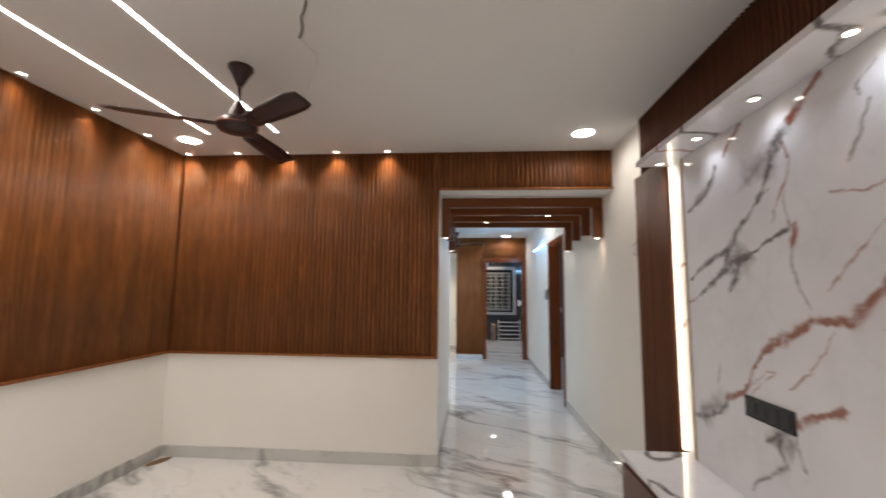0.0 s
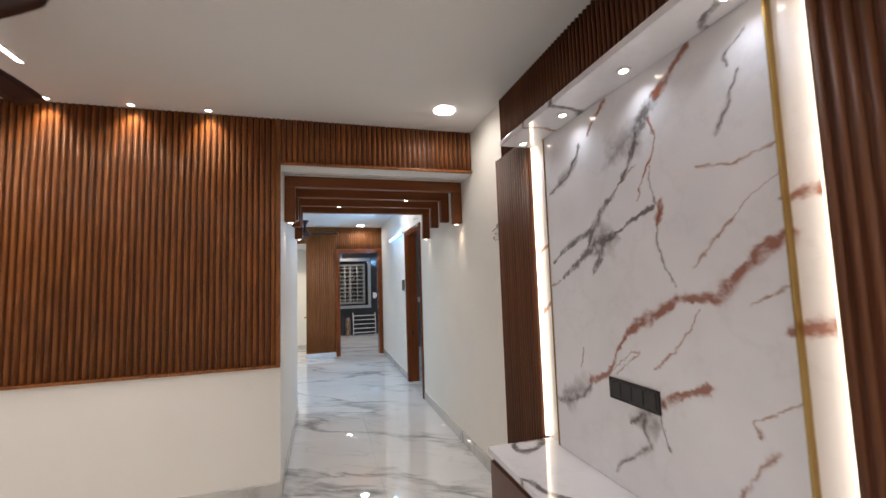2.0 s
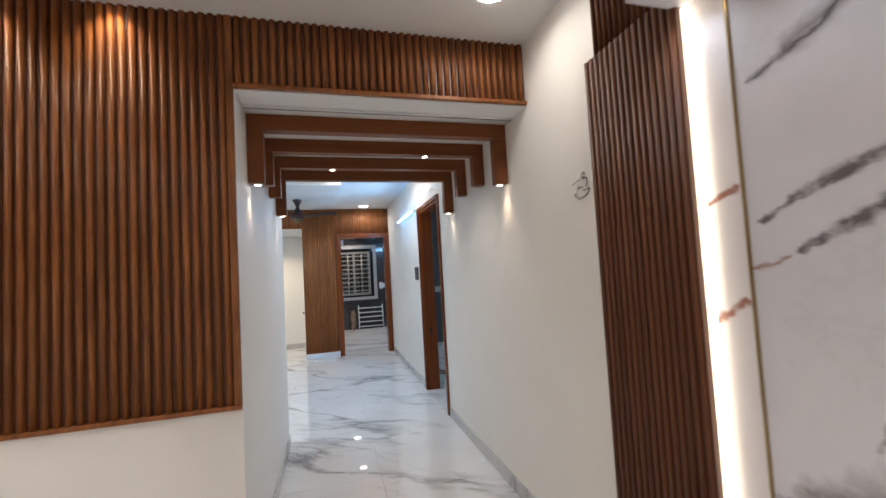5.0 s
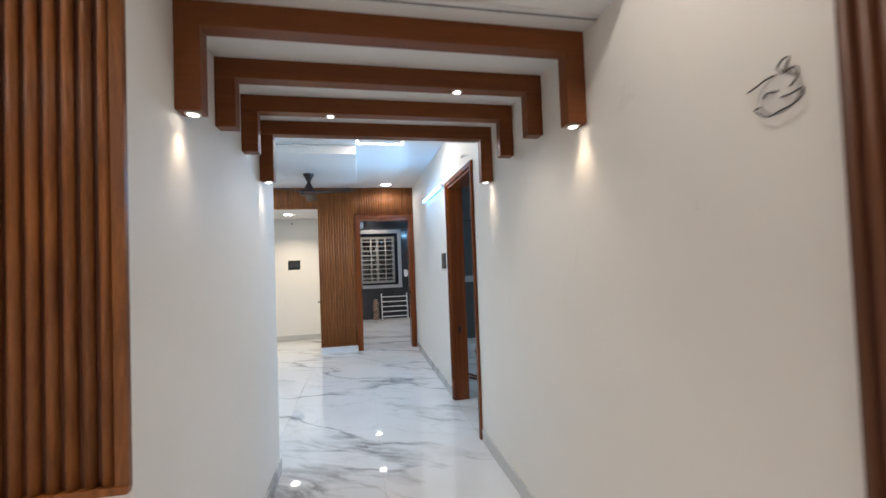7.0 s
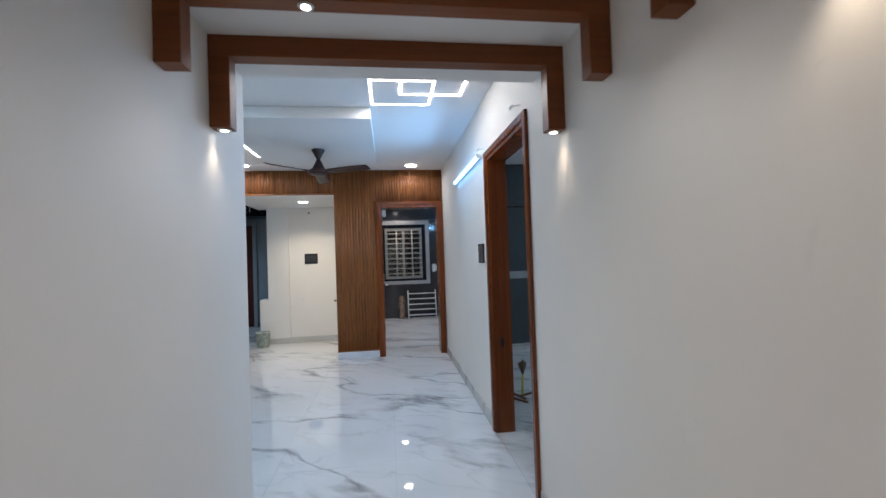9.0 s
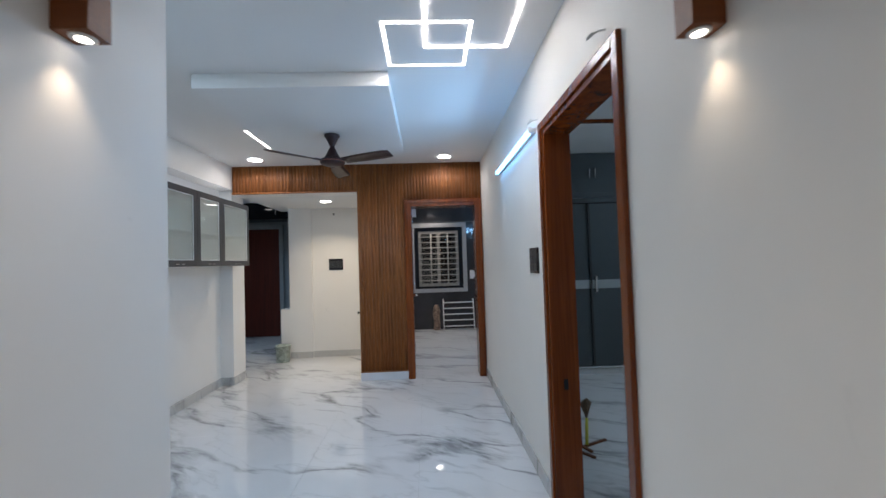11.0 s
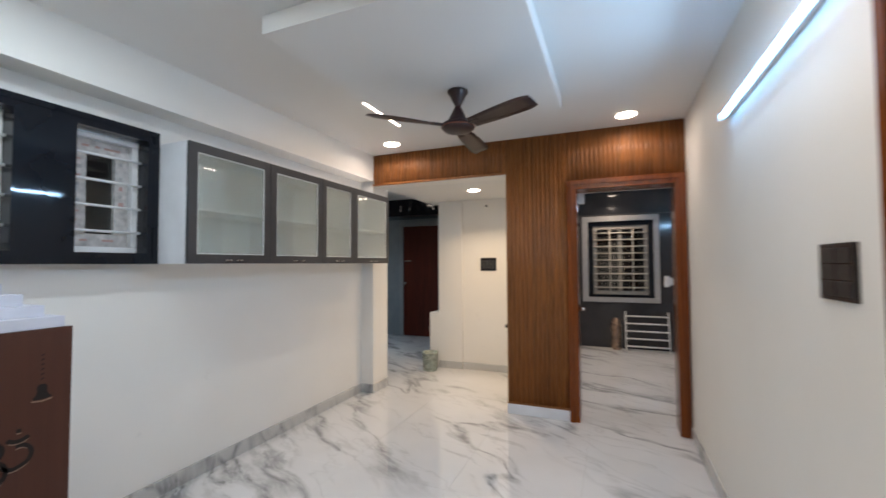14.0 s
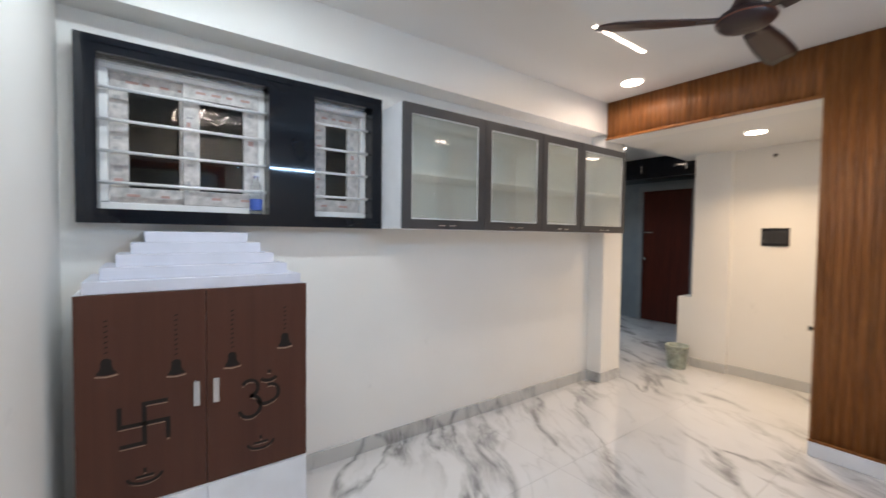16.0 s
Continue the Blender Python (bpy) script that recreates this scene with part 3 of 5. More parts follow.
# far room
solid("wall_room_back", holed("y", 12.90, 13.1, -0.08, 2.7, 0, 2.8, [(0.23, 1.26, 0.86, 2.16)]), DARK_TILE, "glossy charcoal panelled wall with a barred window")
solid("wall_room_right", box(2.55, 2.70, 9.45, 12.90, 0, 2.8), WALL_COOL, "plain painted room wall")
solid("wall_room_near", box(1.35, 2.70, 9.69, 9.80, 0, 2.8), WALL_COOL, "plain painted room wall")
solid("ceiling_room", box(-0.20, 2.70, 9.45, 13.1, CEIL, 2.85), CEILING, "white painted ceiling of the far room", "ceiling")
# bedroom
solid("wall_bedroom_far", box(1.35, 5.1, 9.62, 9.69, 0, 2.8), WALL_COOL, "plain painted bedroom wall")
solid("wall_bedroom_near", box(1.35, 5.1, 4.3, 4.45, 0, 2.8), WALL_COOL, "plain painted bedroom wall")
solid("wall_bedroom_right", box(4.95, 5.1, 4.45, 9.62, 0, 2.8), WALL_COOL, "plain painted bedroom wall")
solid("ceiling_bedroom", box(1.35, 5.1, 4.3, 9.69, 2.72, 2.85), CEILING, "white painted bedroom ceiling", "ceiling")

# dropped ceiling slab of the dining room
solid("ceiling_drop", box(-0.97, 0.285, 6.76, 8.36, 2.585, CEIL, 0.004), CEILING, "white dropped gypsum ceiling slab over the dining room", "ceiling")


def skirting(x0, x1, y0, y1):
    solid("baseboard", box(x0, x1, y0, y1, 0.001, 0.095, 0.002), SKIRT, "grey-veined white marble skirting along the wall", "skirting")


skirting(-2.70, -2.685, -1.58, 3.53)
skirting(-2.685, PL, 3.535, 3.55)
skirting(PL, PL + 0.013, 3.535, 5.41)
skirting(RW - 0.013, RW, 2.95, 5.48)
skirting(RW - 0.013, RW, 6.54, 9.22)
skirting(-2.06, -2.046, 5.424, 9.265)
skirting(-2.06, -1.892, 9.266, 9.28)
skirting(-1.905, -1.892, 9.28, 9.60)
skirting(-1.31, -0.2, 10.646, 10.66)
skirting(-1.66, -1.31, 10.606, 10.62)
skirting(-2.06, PL, 5.41, 5.424)
solid("plinth", box(-0.352, 0.235, 9.222, 9.25, 0.001, 0.095, 0.003), WHITE_BOARD, "white plinth under the slatted column", "plinth")


# ---------------------------------------------------------------- slatted cladding
def slat_mesh(name, length, width, depth, mat):
    """One upright batten with a rounded face, standing on the origin, face towards -y."""
    bm = bmesh.new()
    w, d = width / 2, depth
    prof = [(w * math.cos(a), -d * math.sin(a)) for a in [math.pi * (1 - i / 9) for i in range(10)]]
    lo = [bm.verts.new((x, y, 0)) for x, y in prof]
    hi = [bm.verts.new((x, y, length)) for x, y in prof]
    for i in range(len(prof)):
        j = (i + 1) % len(prof)
        bm.faces.new((lo[i], lo[j], hi[j], hi[i])).smooth = j > 0
    bm.faces.new(lo[::-1])
    bm.faces.new(hi)
    bmesh.ops.recalc_face_normals(bm, faces=bm.faces)
    return mesh_of(name, bm, mat)


def cladding(label, mat, runs, back, trims, pitch=0.0389, width=0.0285, depth=0.017, behind=None):
    """Battens over a backing board. Each run: (x or y along the wall from, to, z from, z to, wall plane, way it faces)."""
    panel = thing("slat_cladding", label, "wall cladding")
    for bm in back:
        part("backing", bm, behind or TEAK_BACK, panel)
    for bm in trims:
        part("trim", bm, mat, panel)
    for a, b, z0, z1, plane, way in runs:
        me = slat_mesh("slat", z1 - z0, width, depth, mat)
        count = int((b - a) / pitch)
        step = (b - a) / count
        for i in range(count):
            u = a + (i + 0.5) * step
            ob = new("slat", me)
            ob.parent = panel
            if way == "-y":
                ob.matrix_basis = pose(u, plane, z0)
            elif way == "-x":
                ob.matrix_basis = pose(plane, u, z0, 0, 0, -90)
            else:
                ob.matrix_basis = pose(plane, u, z0, 0, 0, 90)
    return panel


# ---------------------------------------------------------------- round and line lamps
def round_panel(x, y, z, r, label, group):
    lamp = thing("ceiling_light", label, "ceiling light", (x, y, z), group)
    part("rim", lathe([(r, 0), (r + 0.003, -0.001), (r + 0.002, -0.002), (r, -0.003), (r - 0.004, -0.001)], 32), WHITE_METAL, lamp)
    part("diffuser", lathe([(r + 0.001, -0.001), (r, -0.0075)], 32), L_PANEL, lamp, "glowing round diffuser")


for x, y in LIVING_PANELS + DINING_PANELS:
    round_panel(x, y, CEIL, 0.075, "round white recessed ceiling light, switched on", "round ceiling lights")
round_panel(-0.907, 9.92, 2.33, 0.07, "round white recessed light in the lobby ceiling", "round ceiling lights")
for x, y in ROOM_PANELS:
    round_panel(x, y, CEIL, 0.07, "round recessed light in the far room", "round ceiling lights")
round_panel(3.0, 6.6, 2.72, 0.07, "round recessed light in the bedroom ceiling", "round ceiling lights")
round_panel(-2.9, 11.2, CEIL, 0.07, "round recessed light in the kitchen ceiling", "round ceiling lights")


def small_spot(x, y, z, r, label, group):
    lamp = thing("spot_light", label, "spot light", (x, y, z), group)
    part("rim", lathe([(r, 0.0), (r + 0.007, -0.002), (r + 0.006, -0.005), (r, -0.006)], 18), WHITE_METAL, lamp)
    part("lens", lathe([(r - 0.002, -0.001), (r - 0.004, -0.0065)], 18), L_WARM, lamp, "glowing lens")


for x, y in WASHERS:
    small_spot(x, y, CEIL, 0.022, "small recessed spot light washing the slatted wall", "wall washers")
for y in TV_SPOTS:
    small_spot(1.09, y, 2.195, 0.02, "small warm spot light in the marble soffit", "niche spots")


def line_light(name, x0, x1, y0, y1, z, label):
    lamp = thing(name, label, "strip light", ((x0 + x1) / 2, (y0 + y1) / 2, z))
    hx, hy = (x1 - x0) / 2, (y1 - y0) / 2
    part("channel", box(-hx - 0.003, hx + 0.003, -hy - 0.003, hy + 0.003, -0.0025, -0.0005), WHITE_METAL, lamp)
    part("diffuser", box(-hx, hx, -hy, hy, -0.0045, -0.0026), L_LINE, lamp, "glowing diffuser")
    return lamp


for x in (-2.11, -1.54):
    line_light("strip_light", x - 0.012, x + 0.012, -1.2, 3.02, CEIL, "long white recessed strip light in the ceiling, switched on")
line_light("strip_light", -1.13, -1.108, 5.55, 6.31, CEIL, "white strip light on the ceiling near the windows, switched on")
line_light("strip_light", -1.13, -1.108, 7.88, 8.46, CEIL, "white strip light beside the dropped ceiling, switched on")


def square_light(x0, x1, y0, y1, drop):
    lamp = thing("square_light", "square outline of white strip light on the ceiling", "strip light", ((x0 + x1) / 2, (y0 + y1) / 2, CEIL), "overlapping light squares")
    hx, hy, w = (x1 - x0) / 2, (y1 - y0) / 2, 0.008
    for ax, bx, ay, by in ((-hx - w, hx + w, -hy - w, -hy + w), (-hx - w, hx + w, hy - w, hy + w), (-hx - w, -hx + w, -hy + w, hy - w), (hx - w, hx + w, -hy + w, hy - w)):
        part("diffuser", box(ax, bx, ay, by, -drop - 0.003, -drop), L_LINE, lamp, "glowing strip")


square_light(0.304, 0.770, 6.215, 6.680, 0.0006)
square_light(0.528, 1.000, 5.990, 6.458, 0.0042)


# ---------------------------------------------------------------- ceiling fans
def fan_blade():
    bm = bmesh.new()
    rows = []
    for i in range(9):
        t = i / 8
        r = 0.13 + 0.47 * t
        half = 0.045 + 0.022 * math.sin(t * 2.2) if t < 0.95 else 0.046
        rows.append([bm.verts.new((r, s * half, 0.004 * (1 - abs(s)) - s * 0.013 - 0.004 * t)) for s in (-1, -0.5, 0, 0.5, 1)])
    top = [[bm.verts.new(v.co + Vector((0, 0, 0.006))) for v in row] for row in rows]
    for grid, flip in ((rows, True), (top, False)):
        for a, b in zip(grid, grid[1:]):
            for j in range(4):
                f = bm.faces.new((a[j], b[j], b[j + 1], a[j + 1]))
                f.smooth = True
    ring_lo = rows[0] + [r[-1] for r in rows[1:]] + rows[-1][-2::-1] + [r[0] for r in rows[-2:0:-1]]
    ring_hi = top[0] + [r[-1] for r in top[1:]] + top[-1][-2::-1] + [r[0] for r in top[-2:0:-1]]
    for i in range(len(ring_lo)):
        j = (i + 1) % len(ring_lo)
        bm.faces.new((ring_lo[i], ring_lo[j], ring_hi[j], ring_hi[i]))
    bmesh.ops.recalc_face_normals(bm, faces=bm.faces)
    return bm


def ceiling_fan(x, y, z, drop, turns, label):
    """A fan that hangs from z; its hub is drop lower."""
    fan = thing("ceiling_fan", label, "ceiling fan", (x, y, z), "ceiling fans")
    part("canopy", lathe([(0.066, -0.001), (0.068, -0.012), (0.05, -0.04), (0.026, -0.09), (0.016, -0.11)]), FAN_BROWN, fan, "flared brown canopy")
    part("down_rod", rod(bmesh.new(), (0, 0, -0.10), (0, 0, -drop + 0.10), 0.010, 12), FAN_BROWN, fan)
    part("hub_cone", lathe([(0.016, -drop + 0.17), (0.026, -drop + 0.15), (0.06, -drop + 0.08), (0.075, -drop + 0.06)]), FAN_BROWN, fan)
    motor = part("motor", lathe([(0.06, -drop + 0.062), (0.098, -drop + 0.052), (0.108, -drop + 0.035), (0.108, -drop + 0.02), (0.092, -drop + 0.004), (0.05, -drop - 0.008), (0.02, -drop - 0.012)], 32), FAN_BROWN, fan)
    part("ring", lathe([(0.1085, -drop + 0.031), (0.1105, -drop + 0.029), (0.1105, -drop + 0.026), (0.1085, -drop + 0.024)], 32), plain("copper_ring", (0.25, 0.09, 0.06), 0.3, 0.8), motor, "coppery trim ring")
    blade_mesh = mesh_of("blade", fan_blade(), FAN_BROWN)
    iron = bmesh.new()
    add_box(iron, 0.085, 0.19, -0.022, 0.022, 0.002, 0.008, 0.002)
    iron_mesh = mesh_of("blade_iron", iron, FAN_BROWN)
    for a in turns:
        for name, me in (("blade", blade_mesh), ("blade_iron", iron_mesh)):
            ob = new(name, me)
            ob.parent = fan
            ob.matrix_basis = Matrix.Translation((0, 0, -drop + 0.024)) @ pose(0, 0, 0, 0, 0, a)
    return fan


ceiling_fan(-1.30, 2.095, CEIL, 0.375, (89, 209, 328), "dark brown three-bladed ceiling fan at rest")
ceiling_fan(-0.31, 7.76, 2.585, 0.27, (92, 227, 333), "dark brown three-bladed ceiling fan under the dropped slab")

# ---------------------------------------------------------------- living room cladding
cladding("teak slat cladding on the upper wall beside the passage", TEAK,
         [(-2.68, PL - 0.028, 0.895, CEIL - 0.002, 3.547, "-y"), (PL + 0.002, RW - 0.004, 2.352, CEIL - 0.002, 3.547, "-y")],
         [box(-2.70, PL, 3.5465, 3.550, 0.885, CEIL - 0.001), box(PL, RW - 0.002, 3.5465, 3.550, 2.336, CEIL - 0.001)],
         [box(-2.68, PL, 3.524, 3.5465, 0.875, 0.895, 0.002), box(PL - 0.030, PL + 0.001, 3.530, 3.5465, 0.895, CEIL - 0.002, 0.002),
          box(PL + 0.001, RW - 0.002, 3.522, 3.5465, 2.333, 2.352, 0.002)])
cladding("teak slat cladding on the upper side wall", TEAK, [(-1.55, 3.525, 0.895, CEIL - 0.002, -2.697, "+x")],
         [box(-2.70, -2.6965, -1.58, 3.546, 0.885, CEIL - 0.001)], [box(-2.6965, -2.674, -1.58, 3.524, 0.875, 0.895, 0.002)])

# ---------------------------------------------------------------- television wall
tv = thing("tv_unit", "television wall unit of white veined marble with slatted teak sides", "tv unit", (0, 0, 0))
part("back_panel", box(1.190, 1.203, 1.05, 2.47, 0.576, 2.195), TV_STONE, tv)
part("marble_panel", box(1.172, 1.189, 1.157, 2.325, 0.577, 2.195, 0.001), TV_STONE, tv, "polished white marble slab with grey and rust veins")
for y0, y1 in ((2.3255, 2.331), (1.151, 1.1565)):
    part("gold_trim", box(1.166, 1.190, y0, y1, 0.577, 2.195, 0.001), GOLD, tv, "thin brushed gold edge trim")
part("soffit", box(0.985, 1.203, 1.046, 2.485, 2.196, 2.226, 0.002), TV_STONE_EDGE, tv, "marble soffit with small spot lights")
part("ledge", box(0.820, 1.203, 1.03, 2.445, 0.545, 0.575, 0.002), TV_STONE_EDGE, tv, "marble ledge top")
base = part("cabinet_base", box(0.842, 1.203, 1.045, 2.43, 0.08, 0.5445, 0.002), CABINET_BROWN, tv, "dark brown laminate base cabinet")
part("kick", box(0.872, 1.203, 1.06, 2.415, 0.001, 0.08), BLACK_GLASS, base)
for y0, y1 in ((1.05, 1.505), (1.51, 1.965), (1.97, 2.425)):
    part("drawer_front", box(0.824, 0.842, y0, y1, 0.09, 0.515, 0.002), CABINET_BROWN, base)
for y0, y1, led_y in ((2.47, 2.925, 2.469), (0.56, 1.05, 1.051)):
    side = part("side_panel", box(1.150, 1.203, y0, y1, 0.001, 2.245, 0.001), TEAK_BACK, tv, "dark teak slatted side panel")
    me = slat_mesh("slat", 2.243, 0.0205, 0.010, TEAK_DARK)
    n_slats = 15
    for i in range(n_slats):
        ob = new("slat", me)
        ob.parent = side
        ob.matrix_basis = pose(1.151, y0 + (i + 0.5) * (y1 - y0) / n_slats, 0.001, 0, 0, -90)
for lo, hi in ((2.455, 2.4695), (1.0505, 1.065)):
    part("led_strip", box(1.170, 1.1895, lo, hi, 0.58, 2.19, 0.002), L_NICHE, tv, "warm glowing strip light")
lamp_bar("niche_bar", look((1.167, 2.452, 1.38), (1.160, 1.0, 1.38)), 0.02, 1.6, 0.34, WARM)
lamp_bar("niche_bar", look((1.167, 1.068, 1.38), (1.160, 3.0, 1.38)), 0.02, 1.6, 0.34, WARM)
fascia = part("fascia", box(1.197, 1.2045, 0.56, 2.915, 2.2265, CEIL - 0.001), TEAK_BACK, tv, "dark teak slatted fascia up to the ceiling")
me = slat_mesh("slat", CEIL - 2.229, 0.0175, 0.015, TEAK_DARK)
for i in range(76):
    ob = new("slat", me)
    ob.parent = fascia
    ob.matrix_basis = pose(1.1975, 0.56 + (i + 0.5) * 0.03099, 2.227, 0, 0, -90)
plate = thing("socket_plate", "black modular socket plate on the marble slab", "socket", (1.172, 1.76, 0.97))
part("plate", box(-0.010, -0.0005, -0.135, 0.135, -0.043, 0.043, 0.003), BLACK_GLASS, plate)
for i in range(4):
    part("socket_insert", box(-0.0125, -0.0101, -0.118 + i * 0.061, -0.062 + i * 0.061, -0.03, 0.03, 0.002), plain("grey_insert", (0.024, 0.024, 0.026), 0.35), plate)

# dangling wire at the ceiling
cord = thing("hanging_wire", "thin loose wire dangling from the ceiling", "wire", (-0.72, 1.60, CEIL))
part("cord", tube_curve([(-0.021, 0, -0.17), (0.012, 0.01, -0.20), (0.044, 0.01, -0.23), (0.062, 0, -0.27), (0.064, 0, -0.31), (0.052, -0.01, -0.357), (0.023, -0.01, -0.411)], 0.003), WIRE_WHITE, cord)
part("twist", tube_curve([(0.0, 0, -0.001), (-0.008, 0.006, -0.04), (-0.016, -0.004, -0.08), (-0.012, 0.004, -0.12), (-0.021, 0, -0.172)], 0.005), WIRE_GREY, cord, "taped grey end")

# ---------------------------------------------------------------- passage
for i, y in enumerate(ARCH_Y):
    low = 1.955 if i in (0, 3) else 2.03
    arch = thing("wooden_arch", "brown veneered rectangular arch under the passage ceiling", "arch", (0, y, 0), "passage arches")
    part("lintel", box(PL + 0.001, RW - 0.001, 0, 0.07, 2.243, 2.3285, 0.002), ARCH_WOOD, arch)
    for x0, x1 in ((PL + 0.001, PL + 0.081), (RW - 0.081, RW - 0.001)):
        leg = part("leg", box(x0, x1, 0.001, 0.069, low, 2.2425, 0.002), ARCH_WOOD, arch)
for y in (ARCH_Y[0], ARCH_Y[3]):
    for x in (-0.245, 1.16):
        small_spot(x, y + 0.035, 1.955, 0.02, "small warm spot light under an arch leg", "arch spots")
for x, y in ((0.78, ARCH_Y[1]), (0.16, ARCH_Y[2])):
    small_spot(x, y + 0.035, 2.243, 0.02, "small spot light under an arch lintel", "arch spots")
track = thing("door_track", "thin white sliding door track under the ceiling", "track", (0, 3.73, 2.33))
part("rail", box(PL + 0.002, RW - 0.002, -0.02, 0.02, -0.012, -0.0005, 0.002), WHITE_METAL, track)
part("groove", box(PL + 0.002, RW - 0.002, -0.004, 0.004, -0.0135, -0.0125), GREY_FRAME, track)

wires = thing("loose_wires", "curled thin grey wires out of a plaster hole in the wall", "wire", (RW, 3.075, 1.77))
part("patch", lathe([(0.001, 0), (0.046, 0), (0.040, 0.001)], 20), PLASTER_PATCH, wires, "smooth plaster patch").matrix_basis = pose(-0.0006, 0, -0.005, 0, -90, 0)
for loop in ([(-0.004, -0.01, 0.046), (-0.014, -0.006, 0.06), (-0.02, -0.022, 0.074), (-0.018, -0.034, 0.072), (-0.012, -0.024, 0.054), (-0.003, -0.015, 0.043)],
             [(-0.022, 0.068, 0.026), (-0.018, 0.048, 0.032), (-0.012, 0.028, 0.042), (-0.003, 0.006, 0.046)],
             [(-0.004, -0.014, 0.042), (-0.014, -0.04, 0.044), (-0.02, -0.052, 0.034), (-0.018, -0.05, 0.014), (-0.005, -0.028, 0.0)],
             [(-0.005, -0.056, -0.018), (-0.014, -0.054, -0.038), (-0.02, -0.036, -0.052), (-0.018, -0.008, -0.056), (-0.02, 0.016, -0.062), (-0.016, 0.034, -0.054), (-0.02, 0.052, -0.032), (-0.006, 0.046, -0.026)],
             [(-0.003, 0.036, -0.004), (-0.012, 0.024, 0.004), (-0.003, 0.0, 0.0)],
             [(-0.003, -0.006, -0.018), (-0.014, -0.032, -0.022), (-0.006, -0.054, -0.014)]):
    part("wire", tube_curve([(p * 0.5, q * 0.92, u * 0.82) for p, q, u in loop], 0.0022), WIRE_GREY, wires)

# ---------------------------------------------------------------- door frames
def door_frame(name, label, axis, plane, back, a, b, top, width, proud, group=""):
    """A moulded frame. axis 'x': in a wall across x."""
    fr = thing(name, label, "door frame", (0, 0, 0), group, "structure")

    def piece(u0, u1, p0, p1, z0, z1):
        lo, hi = min(p0, p1), max(p0, p1)
        return box(lo, hi, u0, u1, z0, z1, 0.004) if axis == "x" else box(u0, u1, lo, hi, z0, z1, 0.004)

    out = -1 if back > plane else 1
    for u0, u1 in ((a, a + width), (b - width, b)):
        part("jamb", piece(u0 + (0.012 if u0 == a else 0), u1 - (0.012 if u0 != a else 0), plane + out * (proud - 0.012), back, 0.001, top - 0.012), FRAME_WOOD, fr)
        part("architrave", piece(u0 if u0 == a else u1 - 0.045, u0 + 0.045 if u0 == a else u1, plane + out * proud, plane + out * 0.0005, 0.001, top), FRAME_WOOD, fr)
    part("head", piece(a + width, b - width, plane + out * (proud - 0.012), back, top - width, top - 0.012), FRAME_WOOD, fr)
    part("architrave", piece(a + 0.045, b - 0.045, plane + out * proud, plane + out * 0.0005, top - 0.045, top), FRAME_WOOD, fr)
    return fr


bed_frame = door_frame("door_1", "polished teak door frame, standing open to the bedroom", "x", RW, 1.352, 5.50, 6.525, 2.225, 0.075, 0.022)
# thin black patch on the jamb; the hole's dark is only its colour
part("strike_hole_shade", box(1.26, 1.285, 6.4475, 6.4495, 0.68, 0.74), BLACK_GLASS, bed_frame, "black patch painted as the dark of the lock strike hole")
far_frame = door_frame("door_2", "polished teak door frame, standing open to the far room", "y", 9.25, 9.452, 0.232, 1.198, 2.215, 0.085, 0.05)
for z in (0.32, 1.06, 1.93):
    part("hinge", box(0.317, 0.325, 9.30, 9.36, z, z + 0.11, 0.002), STEEL, far_frame, "steel hinge")
part("latch", rod(bmesh.new(), (0.317, 9.32, 1.02), (0.37, 9.32, 1.02), 0.016, 14), STEEL, far_frame, "steel latch knob")
part("closer", box(0.318, 0.372, 9.40, 9.46, 2.02, 2.12, 0.006), WHITE_METAL, far_frame, "white door closer box")

# ---------------------------------------------------------------- dining room: far cladding
cladding("teak slat cladding over the passage, column and doorway", TEAK,
         [(-1.878, -0.352, 2.352, CEIL - 0.002, 9.247, "-y"), (-0.350, 0.228, 0.112, CEIL - 0.002, 9.247, "-y"), (0.230, 1.203, 2.222, CEIL - 0.002, 9.247, "-y")],
         [box(-1.878, -0.352, 9.2465, 9.2495, 2.334, CEIL - 0.001), box(-0.3515, 0.2305, 9.2465, 9.2495, 0.096, CEIL - 0.001), box(0.231, 1.203, 9.2465, 9.2495, 2.2165, CEIL - 0.001)],
         [box(-1.878, -0.352, 9.224, 9.2465, 2.332, 2.352, 0.002), box(-0.352, 0.231, 9.224, 9.2465, 0.096, 0.112, 0.002)], width=0.032, depth=0.009, behind=TEAK)

# tube lamp and switches on the long wall
tube = thing("tube_light", "slim cool-white tube light on the wall, switched on", "tube light", (RW, 7.25, 2.235))
part("housing", box(-0.022, -0.0005, -0.615, 0.615, -0.014, 0.014, 0.004), WHITE_METAL, tube)
part("diffuser", box(-0.044, -0.0225, -0.605, 0.605, -0.011, 0.011, 0.005), L_COOL, tube, "glowing cool-white diffuser")
for sy in (-0.612, 0.612):
    part("end_cap", box(-0.051, -0.0225, sy - 0.006, sy + 0.006, -0.02, 0.02, 0.002), WHITE_METAL, tube)
sw = thing("switch_plate", "black modular switch plate beside the bedroom door", "switch", (RW, 6.768, 1.42))
part("plate", box(-0.011, -0.0005, -0.10, 0.10, -0.082, 0.082, 0.003), BLACK_GLASS, sw)
for iy in range(2):
    for iz in range(3):
        part("rocker", box(-0.014, -0.0112, -0.085 + iy * 0.088, -0.003 + iy * 0.088, -0.068 + iz * 0.047, -0.026 + iz * 0.047, 0.002), plain("dark_rocker", (0.02, 0.02, 0.022), 0.3), sw)
